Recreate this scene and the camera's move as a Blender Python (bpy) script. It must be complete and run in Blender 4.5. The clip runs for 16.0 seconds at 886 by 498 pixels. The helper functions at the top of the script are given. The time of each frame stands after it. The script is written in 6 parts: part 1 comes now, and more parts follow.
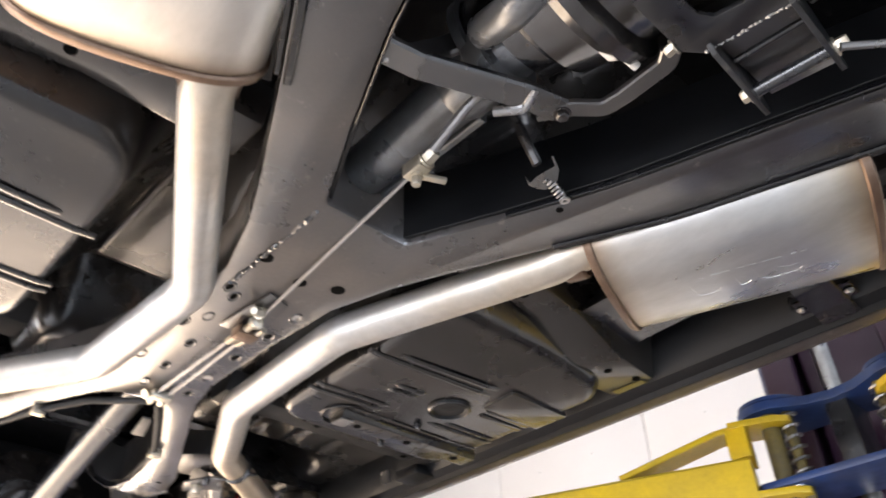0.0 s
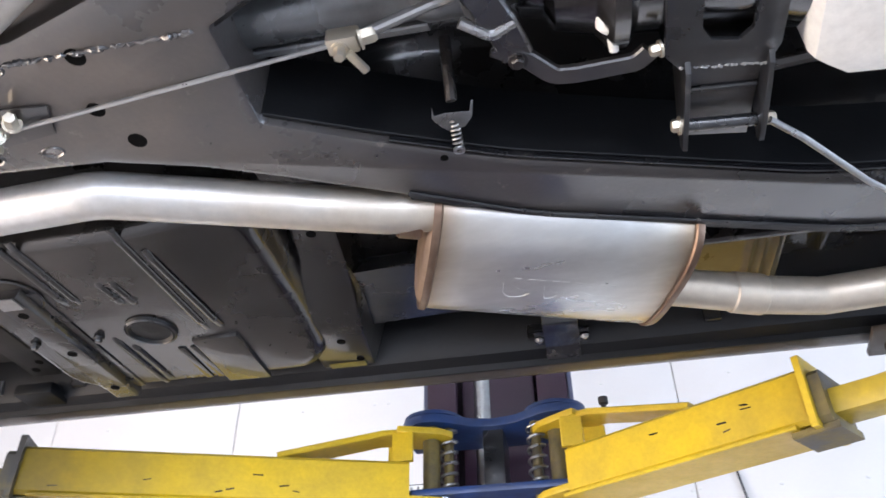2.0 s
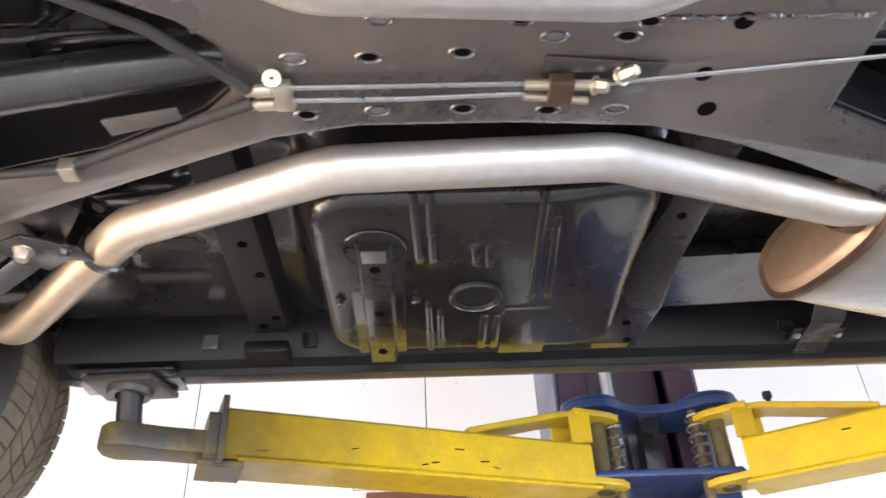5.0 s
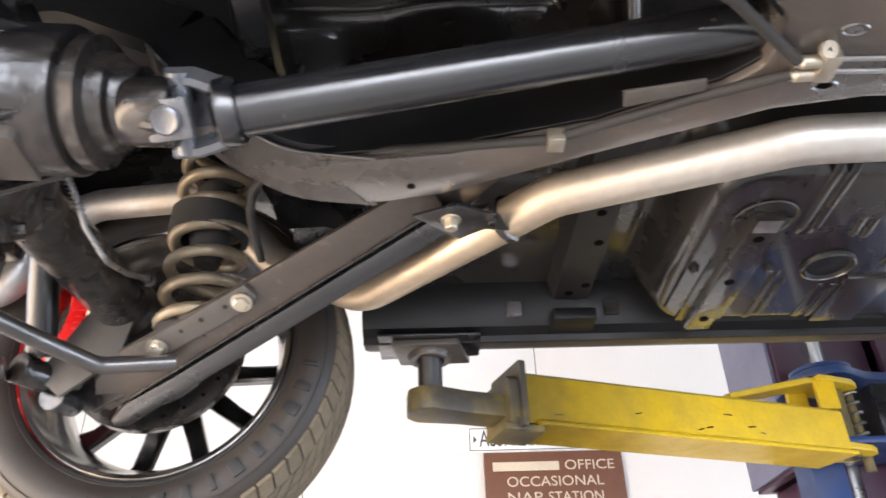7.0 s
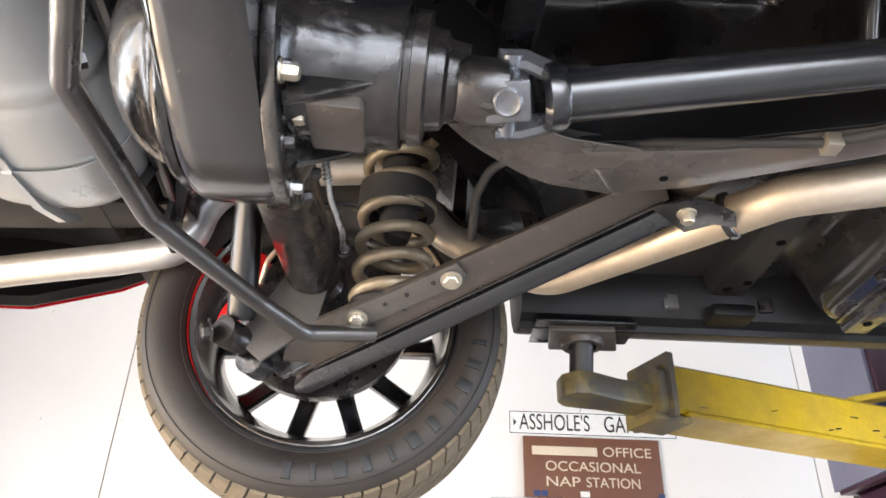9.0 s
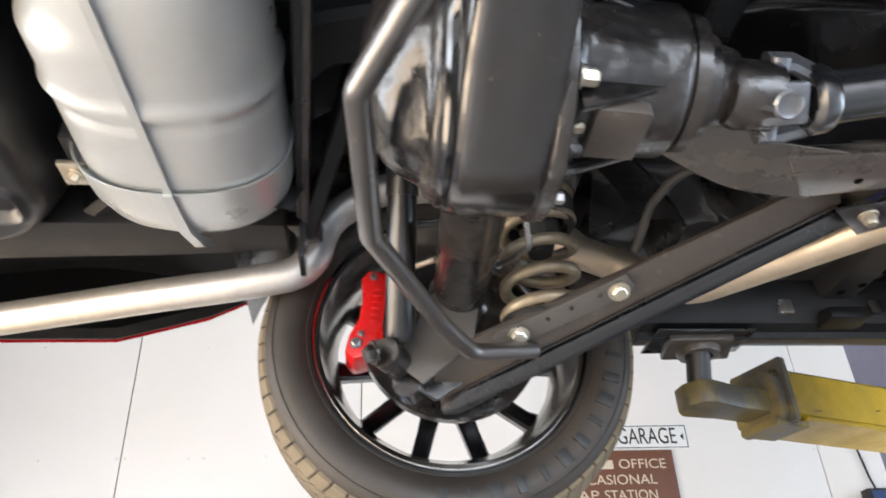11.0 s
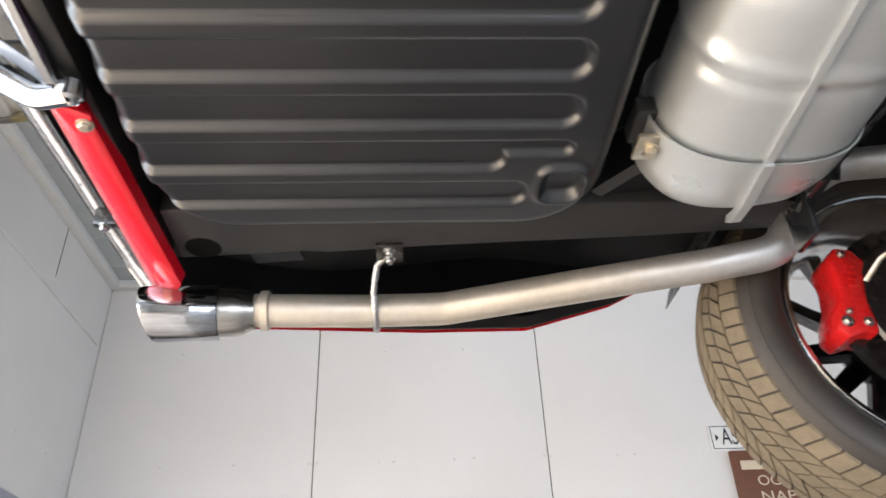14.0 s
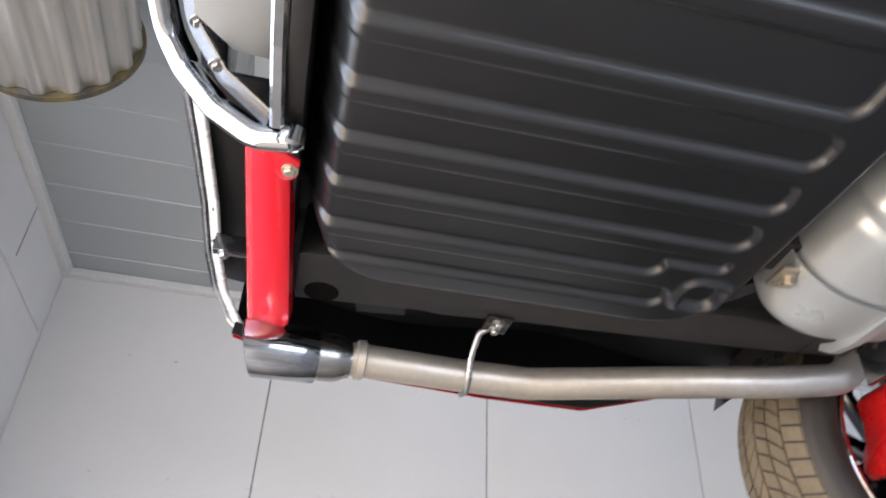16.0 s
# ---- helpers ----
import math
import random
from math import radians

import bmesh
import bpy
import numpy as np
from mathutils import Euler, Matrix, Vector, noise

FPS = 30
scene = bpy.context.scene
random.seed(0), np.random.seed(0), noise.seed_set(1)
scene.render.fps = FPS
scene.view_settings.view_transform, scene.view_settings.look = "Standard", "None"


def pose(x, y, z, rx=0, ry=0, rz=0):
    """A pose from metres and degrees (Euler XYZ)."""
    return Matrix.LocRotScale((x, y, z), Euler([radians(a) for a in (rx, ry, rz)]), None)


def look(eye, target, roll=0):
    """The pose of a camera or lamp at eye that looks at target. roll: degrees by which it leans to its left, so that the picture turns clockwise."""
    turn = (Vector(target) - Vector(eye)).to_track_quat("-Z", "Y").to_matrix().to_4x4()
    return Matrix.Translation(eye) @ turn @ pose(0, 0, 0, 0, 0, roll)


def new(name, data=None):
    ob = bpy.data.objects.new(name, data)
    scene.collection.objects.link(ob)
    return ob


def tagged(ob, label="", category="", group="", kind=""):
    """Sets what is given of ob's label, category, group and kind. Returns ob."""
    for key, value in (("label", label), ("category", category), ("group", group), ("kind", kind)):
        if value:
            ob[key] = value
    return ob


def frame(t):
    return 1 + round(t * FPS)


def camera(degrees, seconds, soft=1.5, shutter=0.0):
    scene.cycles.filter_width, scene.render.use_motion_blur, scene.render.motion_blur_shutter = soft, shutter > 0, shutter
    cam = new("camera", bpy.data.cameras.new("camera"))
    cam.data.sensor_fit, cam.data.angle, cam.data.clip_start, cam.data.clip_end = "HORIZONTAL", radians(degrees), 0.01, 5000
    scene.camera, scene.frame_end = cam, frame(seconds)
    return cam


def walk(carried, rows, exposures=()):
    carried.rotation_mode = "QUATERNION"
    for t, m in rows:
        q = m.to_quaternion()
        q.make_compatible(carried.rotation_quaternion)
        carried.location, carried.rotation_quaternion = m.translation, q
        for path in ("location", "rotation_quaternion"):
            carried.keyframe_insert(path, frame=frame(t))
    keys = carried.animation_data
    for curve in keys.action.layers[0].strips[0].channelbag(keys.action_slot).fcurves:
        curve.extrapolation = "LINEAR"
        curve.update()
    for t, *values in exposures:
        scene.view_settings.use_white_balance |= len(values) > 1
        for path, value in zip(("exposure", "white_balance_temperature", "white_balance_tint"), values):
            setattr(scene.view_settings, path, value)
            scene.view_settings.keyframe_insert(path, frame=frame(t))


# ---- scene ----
cam = camera(60.9, 16.0, soft=1.6, shutter=0.4)
PATH = [
    (0, (-0.028, 0.027, 1.41), (-1.179, 1.146, 2.603), -1.6),
    (0.5, (-0.093, 0.041, 1.414), (-1.035, 1.355, 2.591), -0.2),
    (1, (-0.135, 0.084, 1.409), (-0.861, 1.538, 2.575), 0.1),
    (1.5, (-0.208, 0.03, 1.412), (-0.706, 1.577, 2.578), -0.4),
    (2, (-0.345, 0.006, 1.42), (-0.643, 1.607, 2.581), -0.9),
    (2.5, (-0.43, -0.005, 1.42), (-0.54, 1.632, 2.564), -1.8),
    (3, (-0.607, -0.007, 1.418), (-0.611, 1.63, 2.568), -1.8),
    (3.2, (-0.684, -0.012, 1.418), (-0.664, 1.624, 2.568), -1.6),
    (5.3, (-1.225, -0.053, 1.433), (-1.142, 1.61, 2.542), -2.9),
    (5.5, (-1.288, -0.05, 1.438), (-1.209, 1.621, 2.534), -2.9),
    (6, (-1.454, -0.045, 1.445), (-1.382, 1.642, 2.517), -3.0),
    (6.5, (-1.559, -0.053, 1.448), (-1.502, 1.645, 2.505), -2.6),
    (7, (-1.701, -0.054, 1.452), (-1.659, 1.653, 2.493), -1.9),
    (7.5, (-1.804, -0.083, 1.458), (-1.808, 1.626, 2.497), -0.4),
    (8, (-1.882, -0.102, 1.456), (-1.902, 1.61, 2.49), 0.9),
    (8.2, (-1.928, -0.1, 1.454), (-1.946, 1.616, 2.482), 1.4),
    (10.3, (-2.173, 0.008, 1.455), (-1.953, 1.754, 2.406), -0.5),
    (10.5, (-2.222, 0.008, 1.456), (-2.007, 1.741, 2.432), -1.3),
    (11, (-2.361, -0.01, 1.462), (-2.163, 1.689, 2.5), -2.8),
    (11.5, (-2.46, -0.05, 1.466), (-2.305, 1.62, 2.555), -3.3),
    (12, (-2.579, -0.046, 1.468), (-2.439, 1.614, 2.576), -3.8),
    (12.5, (-2.709, -0.005, 1.46), (-2.588, 1.648, 2.578), -3.8),
    (13, (-2.834, 0.01, 1.467), (-2.738, 1.666, 2.584), -3.3),
    (13.5, (-2.96, 0.053, 1.456), (-2.869, 1.725, 2.55), -2.9),
    (14, (-3.125, 0.083, 1.46), (-3.029, 1.775, 2.523), -2.5),
    (14.5, (-3.228, 0.087, 1.464), (-3.119, 1.786, 2.513), -2.0),
    (15, (-3.331, 0.093, 1.466), (-3.187, 1.795, 2.506), -1.1),
    (15.5, (-3.45, 0.088, 1.483), (-3.246, 1.77, 2.546), 0.1),
    (16, (-3.486, 0.058, 1.5), (-3.164, 1.675, 2.632), 2.7),
]
EXPOSURES = [(0.0, 0.06, 6470, 17), (1.0, 0.12, 5970, 18), (3.2, 0.27, 5870, 16), (5.0, 0.28, 6370, 17), (8.2, 0.22, 6420, 15), (11.0, -0.05, 6220, 12), (12.0, -0.18, 6120, 12), (13.0, -0.22, 6220, 12), (14.5, -0.6, 6070, 12), (16.0, -0.72, 5920, 14)]
walk(cam, [(t, look(eye, target, roll)) for t, eye, target, roll in PATH], EXPOSURES)

# ---------------------------------------------------------------- light
world = bpy.data.worlds.new("sky")
scene.world = world
world.use_nodes = True
wn = world.node_tree
sky = wn.nodes.new("ShaderNodeTexSky")
sky.sky_type, sky.sun_disc = "NISHITA", False
sky.sun_elevation, sky.sun_rotation = radians(50), radians(-141)
wn.links.new(sky.outputs["Color"], wn.nodes["Background"].inputs["Color"])
wn.nodes["Background"].inputs["Strength"].default_value = 0.12


def area_lamp(name, eye, target, sx, sy, power, color):
    data = bpy.data.lights.new(name, "AREA")
    data.shape, data.size, data.size_y, data.energy, data.color = "RECTANGLE", sx, sy, power, color
    lamp = new(name, data)
    lamp.matrix_world = look(eye, target)
    return lamp


sun_data = bpy.data.lights.new("sun", "SUN")
sun_data.energy, sun_data.angle, sun_data.color = 5.0, radians(0.5), (1.0, 0.91, 0.80)
sun = new("sun", sun_data)
sun.matrix_world = look((-6.3, -7.8, 11.9), (0, 0, 0))

# daylight through the open roller doorways at both ends; the side doorway is unseen, added for cool highlights
area_lamp("doorway_rear_sunlit_yard", (-4.95, -0.75, 0.80), (0, -0.75, 0.80), 5.2, 1.5, 250, (1.0, 0.80, 0.57))
area_lamp("doorway_rear_sky", (-4.95, -0.75, 2.28), (0, -0.75, 2.10), 5.2, 1.4, 215, (0.93, 0.97, 1.0))
area_lamp("doorway_front", (6.55, -0.6, 1.5), (0, -0.4, 1.3), 5.2, 2.9, 430, (0.74, 0.87, 1.0))
area_lamp("assumed_side_doorway", (-0.4, -5.1, 1.5), (-0.4, 0, 1.4), 4.6, 2.8, 370, (0.86, 0.93, 1.0))

# ---------------------------------------------------------------- materials
MATS = {}


def mat(name, color, rough=0.5, metal=0.0, second=None, amount=0.35, fine=90.0, coarse=6.0, bump=0.05, coat=0.0, rvar=0.12, stretch=(1, 1, 1), grainy=0.35, wave=0.0, wscale=9.0, spec=0.5, crough=0.12, tint=None, chips=0.0, chip_color=(0.20, 0.18, 0.155)):
    """Painted, rusty or bare surface: two scales of variation in colour, roughness and relief."""
    if name in MATS:
        return MATS[name]
    m = bpy.data.materials.new(name)
    m.use_nodes = True
    n, l = m.node_tree.nodes, m.node_tree.links
    b = n["Principled BSDF"]
    second = second or tuple(c * 0.6 for c in color)
    tc = n.new("ShaderNodeTexCoord")
    mp = n.new("ShaderNodeMapping")
    mp.inputs["Scale"].default_value = stretch
    l.new(tc.outputs["Object"], mp.inputs["Vector"])
    big, small = n.new("ShaderNodeTexNoise"), n.new("ShaderNodeTexNoise")
    for tex, scale, detail in ((big, coarse, 6.0), (small, fine, 4.0)):
        tex.inputs["Scale"].default_value, tex.inputs["Detail"].default_value = scale, detail
        tex.inputs["Roughness"].default_value = 0.62
        l.new(mp.outputs["Vector"], tex.inputs["Vector"])
    ramp = n.new("ShaderNodeValToRGB")
    ramp.color_ramp.elements[0].position, ramp.color_ramp.elements[1].position = 0.38, 0.68
    ramp.color_ramp.elements[0].color, ramp.color_ramp.elements[1].color = (0, 0, 0, 1), (amount, amount, amount, 1)
    l.new(big.outputs["Fac"], ramp.inputs["Fac"])
    mix = n.new("ShaderNodeMixRGB")
    mix.inputs["Color1"].default_value, mix.inputs["Color2"].default_value = (*color, 1), (*second, 1)
    l.new(ramp.outputs["Color"], mix.inputs["Fac"])
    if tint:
        # tint along a line, for heat staining or a painted darkening: direction, start, end and a row of (place,
        # colour)
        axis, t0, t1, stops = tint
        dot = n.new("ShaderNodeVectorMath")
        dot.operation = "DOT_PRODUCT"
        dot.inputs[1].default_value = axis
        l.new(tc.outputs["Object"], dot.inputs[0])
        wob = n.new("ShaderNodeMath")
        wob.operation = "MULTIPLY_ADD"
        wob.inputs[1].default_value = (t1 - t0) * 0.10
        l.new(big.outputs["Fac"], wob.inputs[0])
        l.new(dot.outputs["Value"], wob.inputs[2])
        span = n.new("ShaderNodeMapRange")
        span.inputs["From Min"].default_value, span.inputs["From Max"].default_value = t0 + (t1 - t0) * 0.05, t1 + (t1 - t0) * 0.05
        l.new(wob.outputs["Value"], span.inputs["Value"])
        tint_ramp = n.new("ShaderNodeValToRGB")
        while len(tint_ramp.color_ramp.elements) < len(stops):
            tint_ramp.color_ramp.elements.new(0.5)
        for el, (at, c) in zip(tint_ramp.color_ramp.elements, stops):
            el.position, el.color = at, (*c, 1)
        l.new(span.outputs["Result"], tint_ramp.inputs["Fac"])
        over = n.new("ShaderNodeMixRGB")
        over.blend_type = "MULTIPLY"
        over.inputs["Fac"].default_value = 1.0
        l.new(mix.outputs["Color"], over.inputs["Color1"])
        l.new(tint_ramp.outputs["Color"], over.inputs["Color2"])
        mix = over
    if chips > 0:
        # small scuffs and specks of road dirt
        speck, gate, worn = n.new("ShaderNodeTexNoise"), n.new("ShaderNodeValToRGB"), n.new("ShaderNodeMixRGB")
        speck.inputs["Scale"].default_value, speck.inputs["Detail"].default_value, speck.inputs["Roughness"].default_value = 38.0, 7.0, 0.7
        gate.color_ramp.elements[0].position, gate.color_ramp.elements[1].position = 0.61, 0.70
        gate.color_ramp.elements[0].color, gate.color_ramp.elements[1].color = (0, 0, 0, 1), (chips, chips, chips, 1)
        l.new(tc.outputs["Object"], speck.inputs["Vector"])
        l.new(speck.outputs["Fac"], gate.inputs["Fac"])
        l.new(gate.outputs["Color"], worn.inputs["Fac"])
        l.new(mix.outputs["Color"], worn.inputs["Color1"])
        worn.inputs["Color2"].default_value = (*chip_color, 1)
        mix = worn
    grain = n.new("ShaderNodeMixRGB")
    grain.blend_type = "MULTIPLY"
    grain.inputs["Fac"].default_value = grainy
    gr = n.new("ShaderNodeMapRange")
    gr.inputs["From Min"].default_value, gr.inputs["From Max"].default_value = 0.3, 0.7
    gr.inputs["To Min"].default_value, gr.inputs["To Max"].default_value = 0.6, 1.0
    l.new(small.outputs["Fac"], gr.inputs["Value"])
    l.new(mix.outputs["Color"], grain.inputs["Color1"])
    l.new(gr.outputs["Result"], grain.inputs["Color2"])
    l.new(grain.outputs["Color"], b.inputs["Base Color"])
    rr = n.new("ShaderNodeMapRange")
    rr.inputs["From Min"].default_value, rr.inputs["From Max"].default_value = 0.3, 0.7
    rr.inputs["To Min"].default_value, rr.inputs["To Max"].default_value = max(rough - rvar, 0.03), min(rough + rvar, 1.0)
    l.new(big.outputs["Fac"], rr.inputs["Value"])
    l.new(rr.outputs["Result"], b.inputs["Roughness"])
    b.inputs["Metallic"].default_value = metal
    b.inputs["Coat Weight"].default_value = coat
    b.inputs["Coat Roughness"].default_value = crough
    b.inputs["Specular IOR Level"].default_value = spec
    if bump > 0:
        bp = n.new("ShaderNodeBump")
        bp.inputs["Strength"].default_value, bp.inputs["Distance"].default_value = bump, 0.004
        l.new(small.outputs["Fac"], bp.inputs["Height"])
        l.new(bp.outputs["Normal"], b.inputs["Normal"])
        if wave > 0:
            sag, wb = n.new("ShaderNodeTexNoise"), n.new("ShaderNodeBump")
            sag.inputs["Scale"].default_value, sag.inputs["Detail"].default_value = wscale, 1.5
            l.new(tc.outputs["Object"], sag.inputs["Vector"])
            wb.inputs["Strength"].default_value, wb.inputs["Distance"].default_value = wave, 0.02
            l.new(sag.outputs["Fac"], wb.inputs["Height"])
            l.new(wb.outputs["Normal"], bp.inputs["Normal"])
    MATS[name] = m
    return m


BLACK = mat("chassis_black", (0.007, 0.008, 0.010), 0.28, 0.0, (0.024, 0.022, 0.020), 0.35, 160, 5, 0.06, coat=0.6, wave=0.4, wscale=14, spec=0.7, chips=0.35)
FLOORBLK = mat("underbody_black", (0.009, 0.0092, 0.010), 0.27, 0.0, (0.034, 0.028, 0.023), 0.5, 60, 4, 0.03, coat=0.6, wave=0.22, wscale=6, spec=0.5, crough=0.06, chips=0.10)
FRAME = mat("frame_paint", (0.013, 0.013, 0.014), 0.32, 0.0, (0.066, 0.051, 0.041), 0.4, 140, 3.0, 0.06, coat=1.0, wave=0.6, wscale=5, spec=1.0, crough=0.15, chips=0.5)
RAIL = mat("glossy_rail_black", (0.007, 0.0075, 0.009), 0.24, 0.0, (0.022, 0.020, 0.019), 0.35, 120, 4.0, 0.05, coat=0.5, wave=0.4, wscale=5, spec=0.5, crough=0.12, chips=0.3)
# weaker reflections on the front arms, painted as a darkening along x
FRONT_SHADE = ((1, 0, 0), 0.22, 1.15, ((0.0, (1, 1, 1)), (0.25, (1, 1, 1)), (0.55, (0.40, 0.42, 0.46)), (1.0, (0.14, 0.15, 0.18))))
PLATE = mat("dusty_shaded_frame_paint", (0.058, 0.0555, 0.055), 0.31, 0.0, (0.145, 0.116, 0.092), 0.7, 140, 4.0, 0.07, coat=0.9, wave=0.45, wscale=6, spec=0.7, crough=0.16, chips=0.5, tint=FRONT_SHADE)
SATIN = mat("satin_black", (0.006, 0.007, 0.009), 0.26, 0.0, (0.020, 0.020, 0.021), 0.3, 200, 6, 0.03, coat=0.7, wave=0.12, wscale=12, spec=0.8, crough=0.18, chips=0.2)
GREASE = mat("greasy_iron", (0.010, 0.010, 0.011), 0.27, 0.1, (0.045, 0.034, 0.026), 0.5, 60, 9, 0.35, coat=0.5, wave=0.5, wscale=22, spec=0.55, crough=0.12, chips=0.3, chip_color=(0.15, 0.12, 0.09))
RUBBER = mat("rubber", (0.022, 0.021, 0.020), 0.72, 0.0, (0.05, 0.045, 0.04), 0.4, 120, 10, 0.08)
TYRE = mat("dusty_tyre_rubber", (0.024, 0.0195, 0.0165), 0.58, 0.0, (0.058, 0.046, 0.035), 0.5, 120, 5, 0.06)
TREAD = mat("dusty_tread", (0.17, 0.135, 0.088), 0.85, 0.0, (0.085, 0.070, 0.05), 0.5, 140, 14, 0.12)
PIPE_STAIN = ((1, 0, 0), -2.3, 0.8, ((0.0, (1.0, 0.94, 0.86)), (0.20, (1.0, 0.90, 0.76)), (0.33, (0.93, 0.95, 1.0)), (0.44, (1.0, 0.95, 0.88)), (0.53, (1.0, 0.86, 0.68)), (0.62, (1.0, 0.84, 0.64)), (0.67, (1.0, 0.95, 0.88)), (0.82, (0.94, 0.97, 1.0)), (0.97, (1.0, 0.9, 0.76))))
EXHAUST = mat("aluminised_pipe", (0.58, 0.575, 0.56), 0.42, 0.75, (0.47, 0.43, 0.375), 0.55, 60, 7, 0.03, tint=PIPE_STAIN, wave=0.06, wscale=14)
def muffler_metal(name, axis, t0, t1):
    ends = ((0.0, (0.50, 0.37, 0.27)), (0.035, (0.66, 0.53, 0.41)), (0.12, (0.92, 0.89, 0.85)), (0.3, (1, 1, 1)), (0.72, (1, 1, 0.99)), (0.88, (0.93, 0.87, 0.78)), (0.965, (0.70, 0.55, 0.40)), (1.0, (0.5, 0.37, 0.27)))
    return mat(name, (0.58, 0.59, 0.585), 0.36, 0.8, (0.51, 0.485, 0.44), 0.5, 50, 7, 0.02, stretch=(0.4, 1, 1), tint=(axis, t0, t1, ends), wave=0.12, wscale=10)
CAPTAN = mat("tan_heated_end_plate", (0.36, 0.26, 0.19), 0.42, 0.7, (0.24, 0.16, 0.11), 0.5, 60, 16, 0.04)
HEAT = mat("heat_tinted_steel", (0.15, 0.095, 0.065), 0.40, 0.8, (0.30, 0.22, 0.16), 0.6, 60, 20, 0.05)
SILVER = mat("silver_paint", (0.46, 0.485, 0.495), 0.36, 0.5, (0.40, 0.405, 0.40), 0.4, 180, 5, 0.01, wave=0.2, wscale=9, grainy=0.12)
ZINC = mat("zinc_plated", (0.58, 0.54, 0.46), 0.36, 0.85, (0.42, 0.34, 0.2), 0.5, 120, 30, 0.08)
STEEL = mat("bright_steel", (0.42, 0.42, 0.42), 0.33, 0.95, (0.30, 0.28, 0.26), 0.5, 120, 25, 0.06)
CHROME = mat("chrome", (0.38, 0.39, 0.405), 0.08, 1.0, (0.31, 0.32, 0.33), 0.35, 60, 12, 0.02, rvar=0.04, wave=0.06, wscale=16)
BRUSHED = mat("brushed_stainless", (0.40, 0.385, 0.36), 0.26, 1.0, (0.33, 0.31, 0.28), 0.4, 160, 10, 0.03, stretch=(0.15, 1, 1))
BARREL = mat("smoked_chrome", (0.48, 0.45, 0.42), 0.20, 1.0, (0.36, 0.32, 0.28), 0.5, 60, 8, 0.01, rvar=0.08)
DARKCHROME = mat("black_chrome", (0.13, 0.13, 0.135), 0.2, 1.0, (0.10, 0.10, 0.10), 0.3, 60, 6, 0.0, rvar=0.05)
SHAFT = mat("satin_shaft_black", (0.010, 0.0112, 0.0135), 0.23, 0.0, (0.022, 0.021, 0.021), 0.35, 90, 8, 0.04, wave=0.06, wscale=10, spec=1.0, rvar=0.06, chips=0.2)
DRUM = mat("glossy_drum_black", (0.008, 0.0085, 0.010), 0.17, 0.1, (0.028, 0.022, 0.018), 0.5, 60, 6, 0.10, coat=0.8, wave=0.35, wscale=11, spec=0.8, crough=0.12, chips=0.5, chip_color=(0.15, 0.12, 0.09))
SPRING = mat("worn_spring", (0.36, 0.30, 0.21), 0.40, 0.4, (0.10, 0.075, 0.055), 0.6, 90, 16, 0.1)
RED = mat("red_paint", (0.62, 0.008, 0.02), 0.20, 0.0, (0.50, 0.006, 0.015), 0.3, 200, 5, 0.01, coat=0.8)
CALIPER = mat("red_caliper_paint", (0.60, 0.012, 0.012), 0.30, 0.0, (0.42, 0.01, 0.01), 0.4, 150, 20, 0.05, coat=0.4)
YELLOW = mat("yellow_lift_paint", (0.62, 0.42, 0.012), 0.42, 0.0, (0.36, 0.26, 0.03), 0.45, 110, 8, 0.06)
def arm_paint(name, axis, t0, t1, end):
    """Yellow paint that is scuffed and dirty towards the arm's outer end."""
    return mat(name, (0.66, 0.45, 0.010), 0.40, 0.0, (0.40, 0.28, 0.02), 0.5, 110, 10, 0.06, tint=(axis, t0, t1, ((0.0, (1, 1, 1)), (0.5, (0.97, 0.97, 0.95)), (0.72, tuple(0.5 + 0.5 * c for c in end)), (0.9, end), (1.0, tuple(0.75 * c for c in end)))))


GRIME = mat("grimy_worn_steel", (0.055, 0.050, 0.042), 0.5, 0.2, (0.26, 0.19, 0.03), 0.7, 90, 11, 0.15)
WORNYEL = mat("worn_yellow_steel", (0.50, 0.35, 0.02), 0.45, 0.0, (0.16, 0.12, 0.04), 0.6, 90, 9, 0.12)
BLUE = mat("blue_lift_paint", (0.018, 0.046, 0.155), 0.42, 0.0, (0.035, 0.042, 0.07), 0.6, 110, 12, 0.06)
PLUM = mat("plum_post_paint", (0.050, 0.020, 0.042), 0.45, 0.0, (0.035, 0.016, 0.03), 0.4, 110, 5, 0.04)
PLUMBRIGHT = mat("blue_grey_post_edge", (0.16, 0.17, 0.26), 0.45, 0.0, (0.12, 0.13, 0.2), 0.4, 110, 5, 0.04)
WALLW = mat("white_wall_board", (0.73, 0.705, 0.68), 0.42, 0.0, (0.66, 0.635, 0.605), 0.5, 60, 1.3, 0.02, grainy=0.05)
DADO = mat("blue_grey_panel", (0.30, 0.30, 0.36), 0.45, 0.0, (0.25, 0.25, 0.30), 0.4, 80, 2, 0.02, grainy=0.05)
TRIMW = mat("white_trim", (0.78, 0.77, 0.74), 0.45, 0.0, (0.68, 0.66, 0.62), 0.4, 90, 5, 0.03)
LINER = mat("grey_metal_liner", (0.42, 0.44, 0.44), 0.38, 0.2, (0.39, 0.41, 0.412), 0.25, 120, 2, 0.005, grainy=0.05, rvar=0.03)
